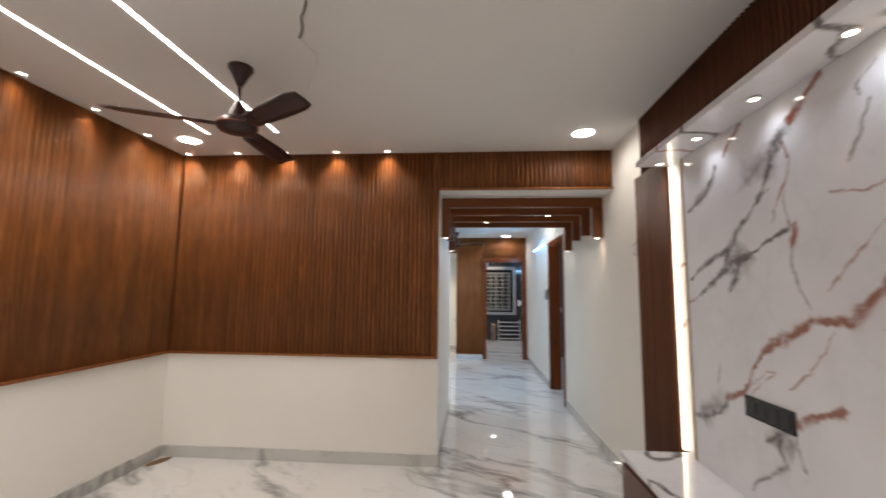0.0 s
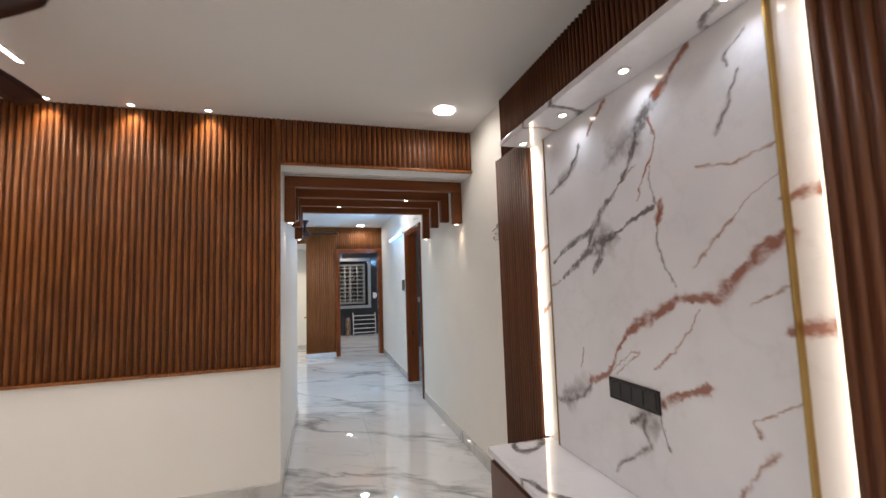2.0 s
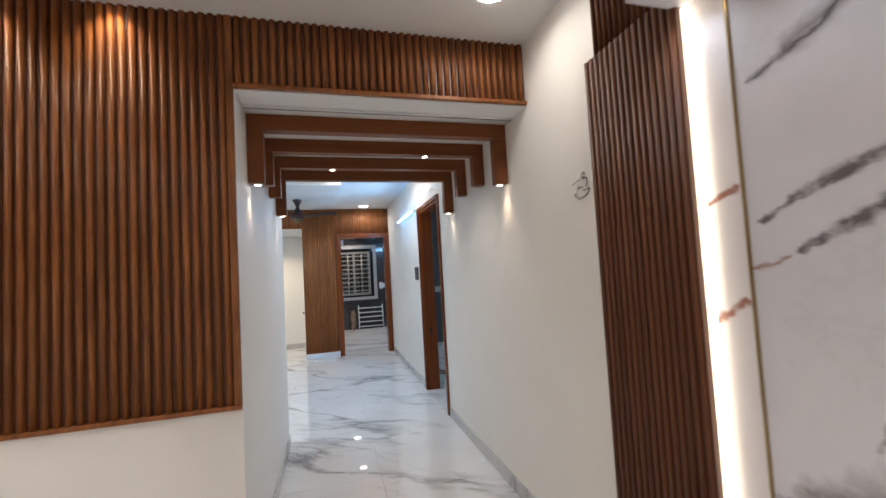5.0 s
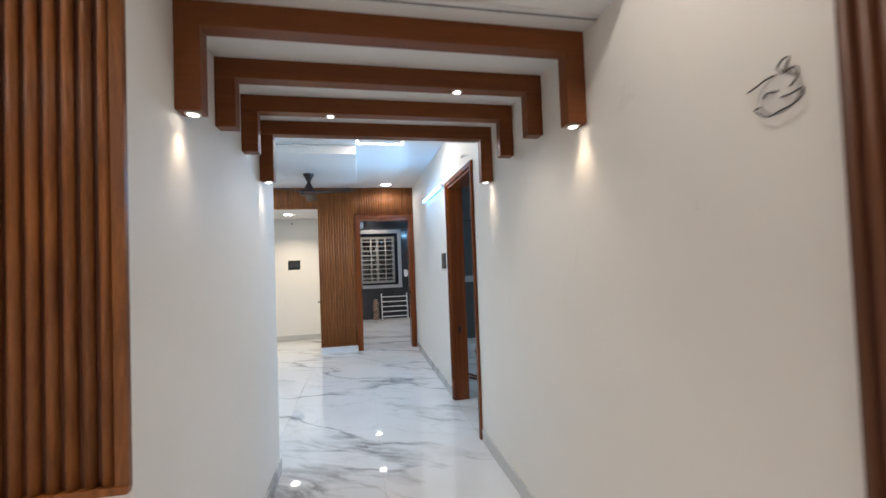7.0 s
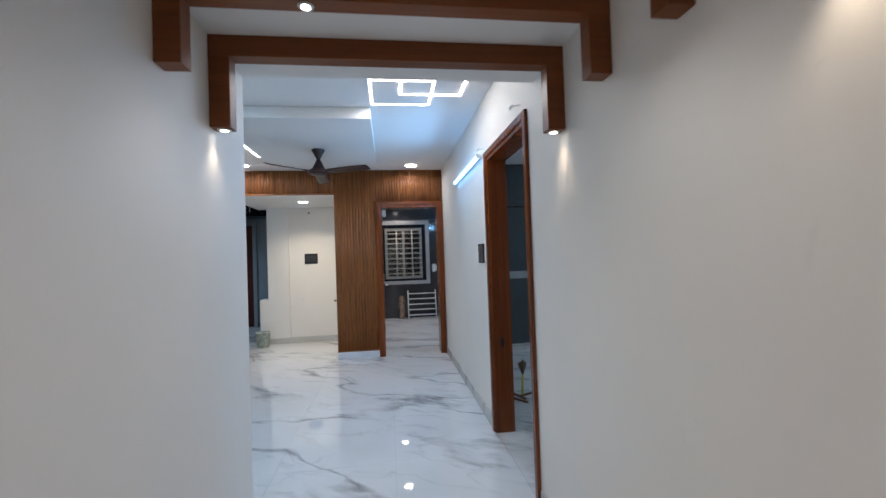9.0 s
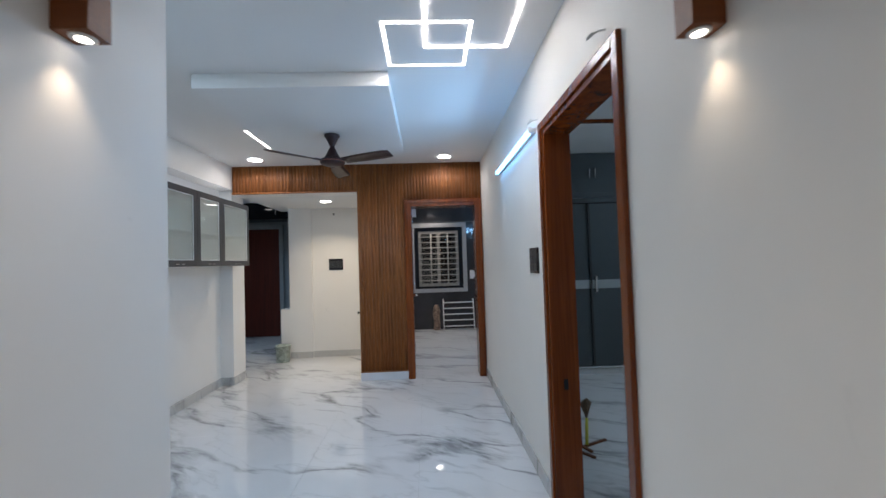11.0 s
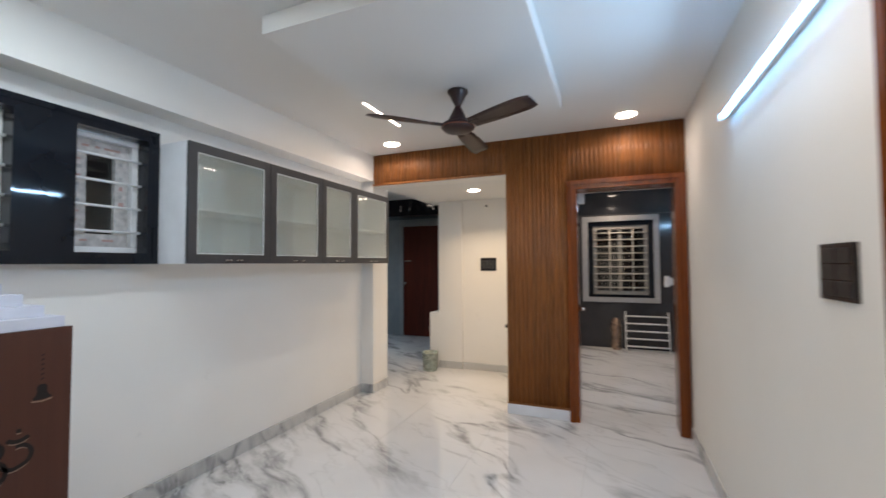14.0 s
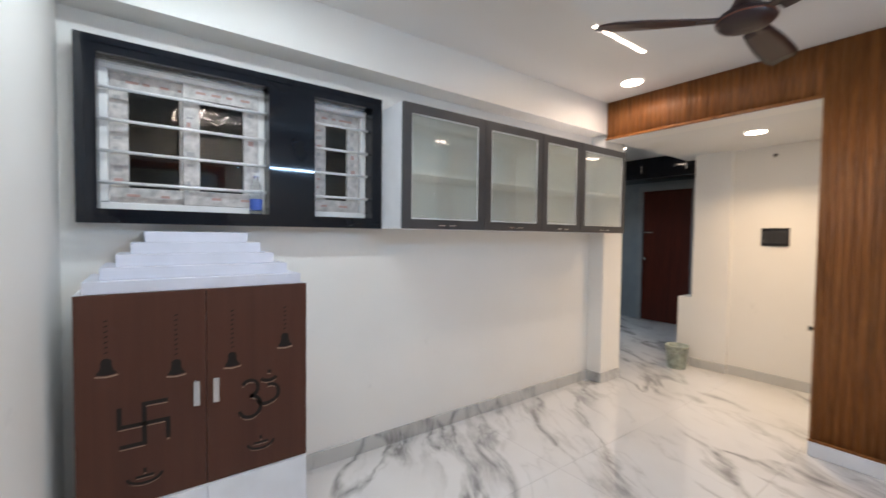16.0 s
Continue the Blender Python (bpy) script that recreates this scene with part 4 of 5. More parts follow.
for y, z in ((6.575, 2.28), (5.62, 2.29)):
    hook = thing("wire_hook", "short curled wire sticking out of the wall", "wire", (RW, y, z))
    part("wire", tube_curve([(0, 0, 0), (-0.03, 0.02, 0.0), (-0.05, 0.05, -0.01), (-0.04, 0.08, 0.01), (-0.02, 0.075, 0.03)], 0.0035), WIRE_WHITE, hook)

# ---------------------------------------------------------------- dining room: window wall
win = thing("window_surround", "black granite surround of two barred windows", "window surround", (0, 0, 0), "", "structure")
part("granite", holed("x", -2.059, -1.948, 5.472, 6.908, 1.457, 2.256, WIN_HOLES), GRANITE, win)
for u0, u1, v0, v1 in ((5.472, 6.908, 2.224, 2.256), (5.472, 6.908, 1.457, 1.487), (5.472, 5.504, 1.487, 2.224), (6.876, 6.908, 1.487, 2.224)):
    part("edge_strip", box(-1.9475, -1.943, u0, u1, v0, v1, 0.001), GRANITE, win)


def upvc_window(y0, y1, z0, z1, sashes, label):
    w = thing("window_1", label, "window", (-2.06, (y0 + y1) / 2, z0), "barred windows", "structure")
    hy, h = (y1 - y0) / 2, z1 - z0
    fr = 0.035
    for a, b, c, d in ((-hy, hy, 0, fr), (-hy, hy, h - fr, h), (-hy, -hy + fr, fr, h - fr), (hy - fr, hy, fr, h - fr)):
        part("outer_frame", box(-0.05, 0.02, a + 0.001, b - 0.001, c + 0.001, d - 0.001, 0.003), UPVC, w)
    for s, (a, b, off) in enumerate(sashes):
        sash_w = 0.072
        sx0, sx1 = -0.045 + off, -0.015 + off
        for p, q, c, d in ((a, b, fr, fr + sash_w), (a, b, h - fr - sash_w, h - fr), (a, a + sash_w, fr + sash_w, h - fr - sash_w), (b - sash_w, b, fr + sash_w, h - fr - sash_w)):
            sash = part("sash", box(sx0, sx1, p, q, c, d, 0.003), FILM, w, "white sash still wrapped in printed film")
        for k in range(4):
            yy = a + (b - a) * (0.14 + 0.2 * k + 0.05 * random.random())
            wide = 0.02 + 0.04 * random.random()
            part("print_bar", box(sx1 + 0.0005, sx1 + 0.0012, yy, yy + wide, h - fr - 0.044, h - fr - 0.032), RED_PRINT, w)
            if k % 2 == s % 2:
                part("print_bar", box(sx1 + 0.0005, sx1 + 0.0012, yy, yy + wide, fr + 0.030, fr + 0.042), RED_PRINT, w)
        for k in range(9):
            zz = fr + 0.09 + k * 0.048 + 0.01 * random.random()
            for yy in (a + 0.016, b - 0.05):
                if random.random() < 0.6:
                    part("print_bar", box(sx1 + 0.0005, sx1 + 0.0012, yy, yy + 0.012 + 0.022 * random.random(), zz, zz + 0.008 + 0.02 * random.random()), RED_PRINT if random.random() < 0.35 else SMUDGE, w)
        pane = part("pane", box(-0.032 + off, -0.028 + off, a + sash_w, b - sash_w, fr + sash_w, h - fr - sash_w), CLEAR, w, "dark window pane")
        pane.visible_shadow = False
    for k in range(4):
        zz = h * (0.18 + 0.21 * k)
        part("bar", rod(bmesh.new(), (0.045, -hy + 0.001, zz), (0.045, hy - 0.001, zz), 0.0075, 10), WHITE_METAL, w, "white enamelled window bar")
    part("lip", box(0.02, 0.05, -hy + 0.001, hy - 0.001, h - 0.014, h - 0.001), STEEL, w)
    return w


upvc_window(5.545, 6.245, 1.52, 2.19, [(-0.315, 0.03, 0.0), (-0.03, 0.315, 0.034)], "white double sliding window with film-wrapped sashes and bars")
upvc_window(6.49, 6.845, 1.52, 2.19, [(-0.142, 0.142, 0.0)], "narrow white window with film-wrapped sash and bars")
night = solid("backdrop", box(-4.9, -4.8, 4.0, 8.4, -1.0, 4.0), NIGHT, "dark night outside the windows", "backdrop")
bottle = thing("water_bottle", "clear plastic bottle with a blue label on the window sill", "bottle", (-1.995, 6.19, 1.521))
shell = part("body", lathe([(0.028, 0), (0.031, 0.008), (0.031, 0.12), (0.024, 0.155), (0.012, 0.18), (0.012, 0.2)], 18), CLEAR, bottle)
shell.visible_shadow = False
part("label", lathe([(0.0316, 0.02), (0.0318, 0.025), (0.0318, 0.075), (0.0316, 0.08)], 18), BLUE_PRINT, bottle, "blue label")
part("cap", lathe([(0.014, 0.2), (0.0145, 0.203), (0.0145, 0.216), (0.013, 0.218)], 14), WHITE_METAL, bottle, "white cap")

# wall cabinets with glass doors
CX, CB, CY0, CY1, CZ0, CZ1 = -1.69, -2.059, 6.912, 9.262, 1.458, 2.19
cab = thing("wall_cabinet", "long wall cabinet with four grey-framed frosted glass doors", "cabinet", (0, 0, 0))
part("side", box(CB, CX - 0.022, CY0, CY0 + 0.018, CZ0, CZ1), WHITE_BOARD, cab, "white laminate side")
part("side", box(CB, CX - 0.022, CY1 - 0.018, CY1, CZ0, CZ1), WHITE_BOARD, cab, "white laminate side")
part("bottom", box(CB, CX - 0.022, CY0 + 0.018, CY1 - 0.018, CZ0, CZ0 + 0.018), WHITE_BOARD, cab)
part("top", box(CB, CX - 0.022, CY0 + 0.018, CY1 - 0.018, CZ1 - 0.018, CZ1), WHITE_BOARD, cab)
part("back", box(CB, CB + 0.006, CY0 + 0.018, CY1 - 0.018, CZ0 + 0.018, CZ1 - 0.018), WHITE_BOARD, cab)
part("shelf", box(CB + 0.006, CX - 0.05, CY0 + 0.018, CY1 - 0.018, 1.79, 1.806), WHITE_BOARD, cab, "white inner shelf")
DOORS = [CY0, 7.545, 8.125, 8.60, CY1]
for a, b in zip(DOORS, DOORS[1:]):
    a, b = a + 0.002, b - 0.002
    fw = 0.058
    door = part("glass_door", box(CX - 0.020, CX, a, a + fw, CZ0, CZ1, 0.002), GREY_FRAME, cab, "grey aluminium door with frosted ribbed glass")
    part("stile", box(CX - 0.020, CX, b - fw, b, CZ0, CZ1, 0.002), GREY_FRAME, door)
    part("rail", box(CX - 0.020, CX, a + fw, b - fw, CZ0, CZ0 + fw, 0.002), GREY_FRAME, door)
    part("rail", box(CX - 0.020, CX, a + fw, b - fw, CZ1 - fw, CZ1, 0.002), GREY_FRAME, door)
    pane = part("pane", box(CX - 0.013, CX - 0.008, a + fw, b - fw, CZ0 + fw, CZ1 - fw), FROST, door, "frosted glass pane")
    pane.visible_shadow = False
    for p, q, c, d in ((a + fw, a + fw + 0.005, CZ0 + fw, CZ1 - fw), (b - fw - 0.005, b - fw, CZ0 + fw, CZ1 - fw), (a + fw + 0.005, b - fw - 0.005, CZ0 + fw, CZ0 + fw + 0.005), (a + fw + 0.005, b - fw - 0.005, CZ1 - fw - 0.005, CZ1 - fw)):
        part("bead", box(CX - 0.0075, CX - 0.002, p, q, c, d, 0.001), WHITE_METAL, door, "pale glazing bead")
    for k in range(20 if abs(a - 8.127) < 0.01 else 0):
        zz = CZ0 + fw + 0.02 + k * (CZ1 - CZ0 - 2 * fw - 0.03) / 20
        rib = part("rib", box(CX - 0.0079, CX - 0.0074, a + fw + 0.03, b - fw - 0.03, zz, zz + 0.004), FROST, door)
        rib.visible_shadow = False
    mid = (a + b) / 2
    for s in (-0.065, 0.02):
        part("handle", box(CX + 0.0005, CX + 0.010, mid + s, mid + s + 0.05, CZ0 + 0.018, CZ0 + 0.026, 0.002), STEEL, door, "small steel handle")

# ---------------------------------------------------------------- household shrine
SX, SY0, SY1, SZ0, SZ1 = -1.62, 5.49, 6.337, 0.345, 1.182
shrine = thing("shrine_cabinet", "brown household shrine cabinet with carved doors and white stepped top", "shrine", (0, 0, 0))
part("base", box(-2.044, SX - 0.004, SY0, SY1, 0.10, SZ0 - 0.002, 0.002), WHITE_BOARD, shrine, "white laminate drawer base")
part("kick", box(-2.044, SX - 0.03, SY0 + 0.01, SY1 - 0.01, 0.001, 0.099), WHITE_BOARD, shrine)
part("drawer_front", box(SX - 0.0035, SX + 0.006, SY0 + 0.004, (SY0 + SY1) / 2 - 0.002, 0.11, SZ0 - 0.006, 0.002), WHITE_BOARD, shrine)
part("drawer_front", box(SX - 0.0035, SX + 0.006, (SY0 + SY1) / 2 + 0.002, SY1 - 0.004, 0.11, SZ0 - 0.006, 0.002), WHITE_BOARD, shrine)
part("body", box(-2.044, SX - 0.0195, SY0, SY1, SZ0, SZ1, 0.002), WHITE_BOARD, shrine, "white laminate carcass")
mid = (SY0 + SY1) / 2
leaves = []
for a, b in ((SY0 + 0.001, mid - 0.001), (mid + 0.001, SY1 - 0.001)):
    leaves.append(part("door", box(SX - 0.019, SX, a, b, SZ0 + 0.002, SZ1, 0.0015), SHRINE_WOOD, shrine, "dark brown veneered door with carved emblems"))
for i, y in enumerate((5.876, 5.948)):
    part("handle", box(SX + 0.0005, SX + 0.014, y - 0.012, y + 0.012, 0.695, 0.80, 0.003), STEEL, leaves[i], "satin steel handle")
for k in range(5):
    inset = 0.025 + 0.048 * k
    part("step", box(-2.044, SX - 0.012 - 0.055 * k, SY0 + inset, SY1 - inset, SZ1 + 0.0005 + 0.048 * k, SZ1 + 0.048 * (k + 1), 0.002), COOL_LIT_WHITE, shrine, "white step of the pyramid top")
# flat colours for the carving: shade inside the cuts, light on their lower edges
GROOVE_SHADE = plain("groove_shade", (0.010, 0.004, 0.003), 0.85)
LIT_CUT = plain("lit_cut_edge", (0.30, 0.19, 0.14), 0.5)


def strokes(points, width, depth0, depth1):
    """A flat ribbon on the shrine doors through a few (y, z) places."""
    bm = bmesh.new()
    rings = []
    for i, (y, z) in enumerate(points):
        a, b = points[max(i - 1, 0)], points[min(i + 1, len(points) - 1)]
        before = Vector((y - a[0], z - a[1])).normalized() if i else Vector((b[0] - y, b[1] - z)).normalized()
        after = Vector((b[0] - y, b[1] - z)).normalized() if i < len(points) - 1 else before
        along = (before + after).normalized()
        side = Vector((-along.y, along.x)) * (width / 2 / max(along.dot(before), 0.5))
        ends = [Vector((y, z)) + side, Vector((y, z)) - side]
        rings.append([bm.verts.new((SX + d, e.x, e.y)) for e, d in ((ends[0], depth0), (ends[1], depth0), (ends[1], depth1), (ends[0], depth1))])
    for p, q in zip(rings, rings[1:]):
        for k in range(4):
            bm.faces.new((p[k], p[(k + 1) % 4], q[(k + 1) % 4], q[k]))
    bm.faces.new(rings[0][::-1])
    bm.faces.new(rings[-1])
    bmesh.ops.recalc_face_normals(bm, faces=bm.faces)
    return bm


def arc(cy, cz, ry, rz, a0, a1, steps=14):
    return [(cy + ry * math.cos(radians(a0 + (a1 - a0) * i / steps)), cz + rz * math.sin(radians(a0 + (a1 - a0) * i / steps))) for i in range(steps + 1)]


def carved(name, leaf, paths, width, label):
    """A dark ribbon painted as a groove's shade, with its lit lower edge as a pale lip."""
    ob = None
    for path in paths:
        ob = part(name, strokes(path, width, 0.0002, 0.0016), GROOVE_SHADE, leaf, label)
        part("lip", strokes([(y, z - width * 0.62) for y, z in path], width * 0.30, 0.0002, 0.0009), LIT_CUT, leaf)
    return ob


def bell_shape(y, z):
    """A flat dark plate for the shaded hollow of a small bell: crown, waist and flared mouth."""
    half = [(0.008, 0.040), (0.016, 0.034), (0.019, 0.024), (0.019, 0.008), (0.023, -0.008), (0.033, -0.020), (0.033, -0.027), (0.012, -0.030)]
    outline = [(w, h) for w, h in half] + [(-w, h) for w, h in reversed(half)]
    bm = bmesh.new()
    front = [bm.verts.new((SX + 0.0016, y + w * 0.9, z + h * 0.9)) for w, h in outline]
    back = [bm.verts.new((SX + 0.0002, y + w * 0.9, z + h * 0.9)) for w, h in outline]
    bm.faces.new(front)
    bm.faces.new(back[::-1])
    for k in range(len(outline)):
        q = (k + 1) % len(outline)
        bm.faces.new((front[k], back[k], back[q], front[q]))
    bmesh.ops.recalc_face_normals(bm, faces=bm.faces)
    return bm


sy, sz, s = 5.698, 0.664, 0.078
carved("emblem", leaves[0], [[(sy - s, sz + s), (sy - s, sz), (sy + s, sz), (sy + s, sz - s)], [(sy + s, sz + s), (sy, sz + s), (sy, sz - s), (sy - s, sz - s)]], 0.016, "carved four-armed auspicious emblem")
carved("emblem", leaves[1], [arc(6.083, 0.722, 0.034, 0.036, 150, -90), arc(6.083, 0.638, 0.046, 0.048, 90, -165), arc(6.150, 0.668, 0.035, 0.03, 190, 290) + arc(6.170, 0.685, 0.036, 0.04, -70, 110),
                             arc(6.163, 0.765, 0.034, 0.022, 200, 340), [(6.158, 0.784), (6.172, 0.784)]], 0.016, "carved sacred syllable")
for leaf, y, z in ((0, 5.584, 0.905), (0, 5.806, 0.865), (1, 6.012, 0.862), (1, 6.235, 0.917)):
    bell = part("bell", bell_shape(y, z), GROOVE_SHADE, leaves[leaf], "carved bell")
    # pale stroke painted as the lit lower edge of the bell's cut
    part("lip", strokes([(y - 0.034, z - 0.030), (y, z - 0.035), (y + 0.034, z - 0.030)], 0.006, 0.0002, 0.0014), LIT_CUT, leaves[leaf])
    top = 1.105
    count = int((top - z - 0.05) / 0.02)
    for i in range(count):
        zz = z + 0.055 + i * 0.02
        part("chain_link", strokes([(y - 0.005, zz), (y + 0.005, zz + 0.006)], 0.005, 0.0002, 0.001), GROOVE_SHADE, leaves[leaf])
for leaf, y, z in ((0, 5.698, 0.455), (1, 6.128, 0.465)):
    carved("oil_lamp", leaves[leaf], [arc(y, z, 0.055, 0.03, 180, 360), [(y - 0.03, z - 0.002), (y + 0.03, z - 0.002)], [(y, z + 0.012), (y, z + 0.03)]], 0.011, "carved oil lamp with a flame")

# ---------------------------------------------------------------- lobby and kitchen details
knob = thing("door_stop", "small dark knob on the side of the slatted column", "door stop", (-0.351, 9.34, 0.82))
part("stem", rod(bmesh.new(), (-0.028, 0, 0), (-0.0005, 0, 0), 0.007, 10), BLACK_GLASS, knob)
part("cap", rod(bmesh.new(), (-0.042, 0, 0), (-0.0285, 0, 0), 0.018, 14), BLACK_GLASS, knob)
sw2 = thing("switch_plate", "black modular switch plate on the lobby wall", "switch", (-0.942, 10.66, 1.44))
part("plate", box(-0.11, 0.11, -0.011, -0.0005, -0.088, 0.088, 0.003), BLACK_GLASS, sw2)
for i in range(4):
    part("rocker", box(-0.095 + i * 0.048, -0.052 + i * 0.048, -0.0135, -0.0112, -0.06, 0.06, 0.002), plain("dark_rocker_lobby", (0.03, 0.03, 0.032), 0.3), sw2)
eye = thing("wall_stub", "small dark cable stub high on the lobby wall", "cable", (-0.96, 10.66, 2.235))
part("stub", rod(bmesh.new(), (0, -0.03, 0), (0, -0.0005, 0), 0.014, 12), WIRE, eye)
bucket = thing("bucket", "paint-stained pale plastic bucket on the floor", "bucket", (-1.71, 10.42, 0.001))
part("shell", lathe([(0.09, 0), (0.093, 0.01), (0.108, 0.23), (0.114, 0.235), (0.114, 0.25), (0.104, 0.25), (0.089, 0.015), (0.02, 0.012)], 28), BUCKET, bucket)
part("handle", tube_curve([(-0.113, 0, 0.24), (-0.09, -0.08, 0.20), (0, -0.12, 0.17), (0.09, -0.08, 0.20), (0.113, 0, 0.24)], 0.003), STEEL, bucket, "wire handle")
kd = thing("door_3", "closed red-brown wooden door in a grey frame", "door", (-2.94, 12.75, 0), "", "structure")
part("leaf", box(-0.385, 0.385, -0.045, -0.006, 0.012, 2.21, 0.003), RED_DOOR, kd)
for a, b, c, d in ((-0.47, -0.39, 0.001, 2.30), (0.39, 0.47, 0.001, 2.30), (-0.39, 0.39, 2.215, 2.30)):
    part("frame", box(a, b, -0.06, -0.001, c, d, 0.003), plain("grey_stone_frame", (0.30, 0.34, 0.37), 0.35), kd, "pale grey stone frame")
part("bolt", box(-0.36, -0.22, -0.06, -0.046, 1.50, 1.52, 0.003), STEEL, kd, "steel tower bolt")
part("knob", rod(bmesh.new(), (-0.33, -0.09, 1.06), (-0.33, -0.046, 1.06), 0.022, 14), STEEL, kd, "steel knob")
loft = thing("loft_cabinet", "glossy black kitchen loft cabinet under the ceiling", "cabinet", (-3.0, 12.45, 2.36))
part("body", box(-1.38, 1.32, -0.28, 0.298, 0.0, 0.318, 0.002), GRANITE, loft)
for i in range(4):
    door = part("door", box(-1.37 + i * 0.672, -0.705 + i * 0.672, -0.302, -0.281, 0.004, 0.314, 0.003), GRANITE, loft)
    part("handle", box(-0.76 + i * 0.672, -0.745 + i * 0.672, -0.318, -0.303, 0.08, 0.2, 0.003), STEEL, door, "steel bar handle")
panel = thing("wall_panel", "glossy black panel on the kitchen side wall", "wall panel", (-1.661, 11.8, 0.765))
part("sheet", box(-0.014, -0.0005, -0.88, 0.92, 0.0, 1.55, 0.002), GRANITE, panel)
part("shelf_edge", box(-0.03, -0.0145, -0.88, 0.92, 0.60, 0.63, 0.002), STEEL, panel)
counter = thing("kitchen_counter", "black granite kitchen counter over grey units", "counter", (-3.95, 11.8, 0))
part("unit", box(-0.44, 0.15, -0.9, 0.949, 0.1, 0.86, 0.003), SLATE, counter)
part("kick", box(-0.44, 0.10, -0.9, 0.949, 0.001, 0.099), BLACK_GLASS, counter)
part("top", box(-0.449, 0.18, -0.92, 0.949, 0.861, 0.90, 0.004), GRANITE, counter, "black granite top")
for i in range(3):
    door = part("door", box(0.151, 0.17, -0.89 + i * 0.61, -0.285 + i * 0.61, 0.11, 0.85, 0.002), SLATE, counter)
    part("handle", box(0.1705, 0.182, -0.33 + i * 0.61, -0.315 + i * 0.61, 0.6, 0.75, 0.002), STEEL, door, "steel bar handle")

# ---------------------------------------------------------------- far room
fw = thing("window_2", "barred window in a pale grey stone surround", "window", (0.745, 12.90, 0.78), "", "structure")
WRAPPED = plain("film_wrapped_sash", (0.34, 0.32, 0.29), 0.45, vary=0.15, scale=24)
DULL_WHITE = plain("dull_white_enamel", (0.46, 0.44, 0.40), 0.4)
STONE = plain("grey_stone_surround", (0.36, 0.36, 0.37), 0.35, vary=0.08, scale=14)
for a, b, c, d in ((-0.61, 0.60, 1.39, 1.48), (-0.61, 0.60, 0, 0.08), (-0.61, -0.515, 0.08, 1.39), (0.515, 0.60, 0.08, 1.39)):
    part("surround", box(a, b, -0.035, -0.001, c, d, 0.004), STONE, fw, "pale grey stone surround")
for a, b, c, d in ((-0.514, 0.514, 1.31, 1.379), (-0.514, 0.514, 0.081, 0.13), (-0.514, -0.43, 0.13, 1.31), (0.43, 0.514, 0.13, 1.31)):
    part("frame", box(a, b, 0.0, 0.06, c, d, 0.003), GRANITE, fw, "black inner frame")
for a, b, c, d in ((-0.43, 0.43, 1.25, 1.31), (-0.43, 0.43, 0.13, 0.19), (-0.43, -0.37, 0.19, 1.25), (0.37, 0.43, 0.19, 1.25), (-0.03, 0.03, 0.19, 1.25)):
    part("sash", box(a, b, 0.02, 0.07, c, d, 0.003), WRAPPED, fw, "greyish beige film-wrapped sash")
for k in range(9):
    zz = 0.25 + k * 0.117
    part("bar", rod(bmesh.new(), (-0.43, 0.005, zz), (0.43, 0.005, zz), 0.010, 8), DULL_WHITE, fw, "dull white window bar")
for k in range(2):
    part("upright_bar", rod(bmesh.new(), (-0.16 + 0.36 * k, 0.005, 0.19), (-0.16 + 0.36 * k, 0.005, 1.25), 0.012, 8), DULL_WHITE, fw)
pane = part("pane", box(-0.37, 0.37, 0.045, 0.05, 0.19, 1.25), CLEAR, fw, "dark window pane")
pane.visible_shadow = False
solid("backdrop_far", box(-1.5, 3.5, 15.0, 15.1, -1, 4), NIGHT, "dark night outside the far window", "backdrop")
rail = solid("trim", box(-0.08, 2.55, 12.885, 12.90, 2.27, 2.29, 0.002), GREY_FRAME, "thin grey joint line on the dark wall", "trim")
rack = thing("towel_rack", "white metal rack leaning against the dark wall", "rack", (1.13, 12.80, 0.001))
for x in (-0.32, 0.32):
    part("post", rod(bmesh.new(), (x, -0.09, 0.0), (x, 0.085, 0.63), 0.012, 10), WHITE_METAL, rack)
for k in range(5):
    t = 0.12 + 0.19 * k
    part("rung", rod(bmesh.new(), (-0.32, -0.09 + 0.175 * t, 0.63 * t), (0.32, -0.09 + 0.175 * t, 0.63 * t), 0.012, 10), WHITE_METAL, rack)
sw3 = thing("switch_plate", "white switch plate on the dark wall", "switch", (1.53, 12.90, 1.14))
part("plate", box(-0.13, 0.13, -0.012, -0.0005, -0.06, 0.06, 0.003), WHITE_METAL, sw3)
part("plug", box(-0.125, -0.05, -0.05, -0.0125, -0.09, 0.09, 0.006), WHITE_METAL, sw3)
roll = thing("foil_roll", "small coppery wrapped roll standing by the dark wall", "roll", (0.66, 12.80, 0.001))
wrap = lathe([(0.06, 0), (0.07, 0.02), (0.066, 0.1), (0.062, 0.2), (0.068, 0.3), (0.07, 0.4), (0.055, 0.48), (0.03, 0.52)], 22)
for v in wrap.verts:
    dent = 1 + 0.16 * math.sin(37 * v.co.z + 5 * math.atan2(v.co.y, v.co.x)) + 0.10 * random.uniform(-1, 1)
    v.co.x, v.co.y = v.co.x * dent, v.co.y * dent
part("wrap", wrap, plain("copper_foil", (0.50, 0.34, 0.25), 0.28, 0.6, vary=0.35, scale=26), roll, "crumpled coppery wrap")

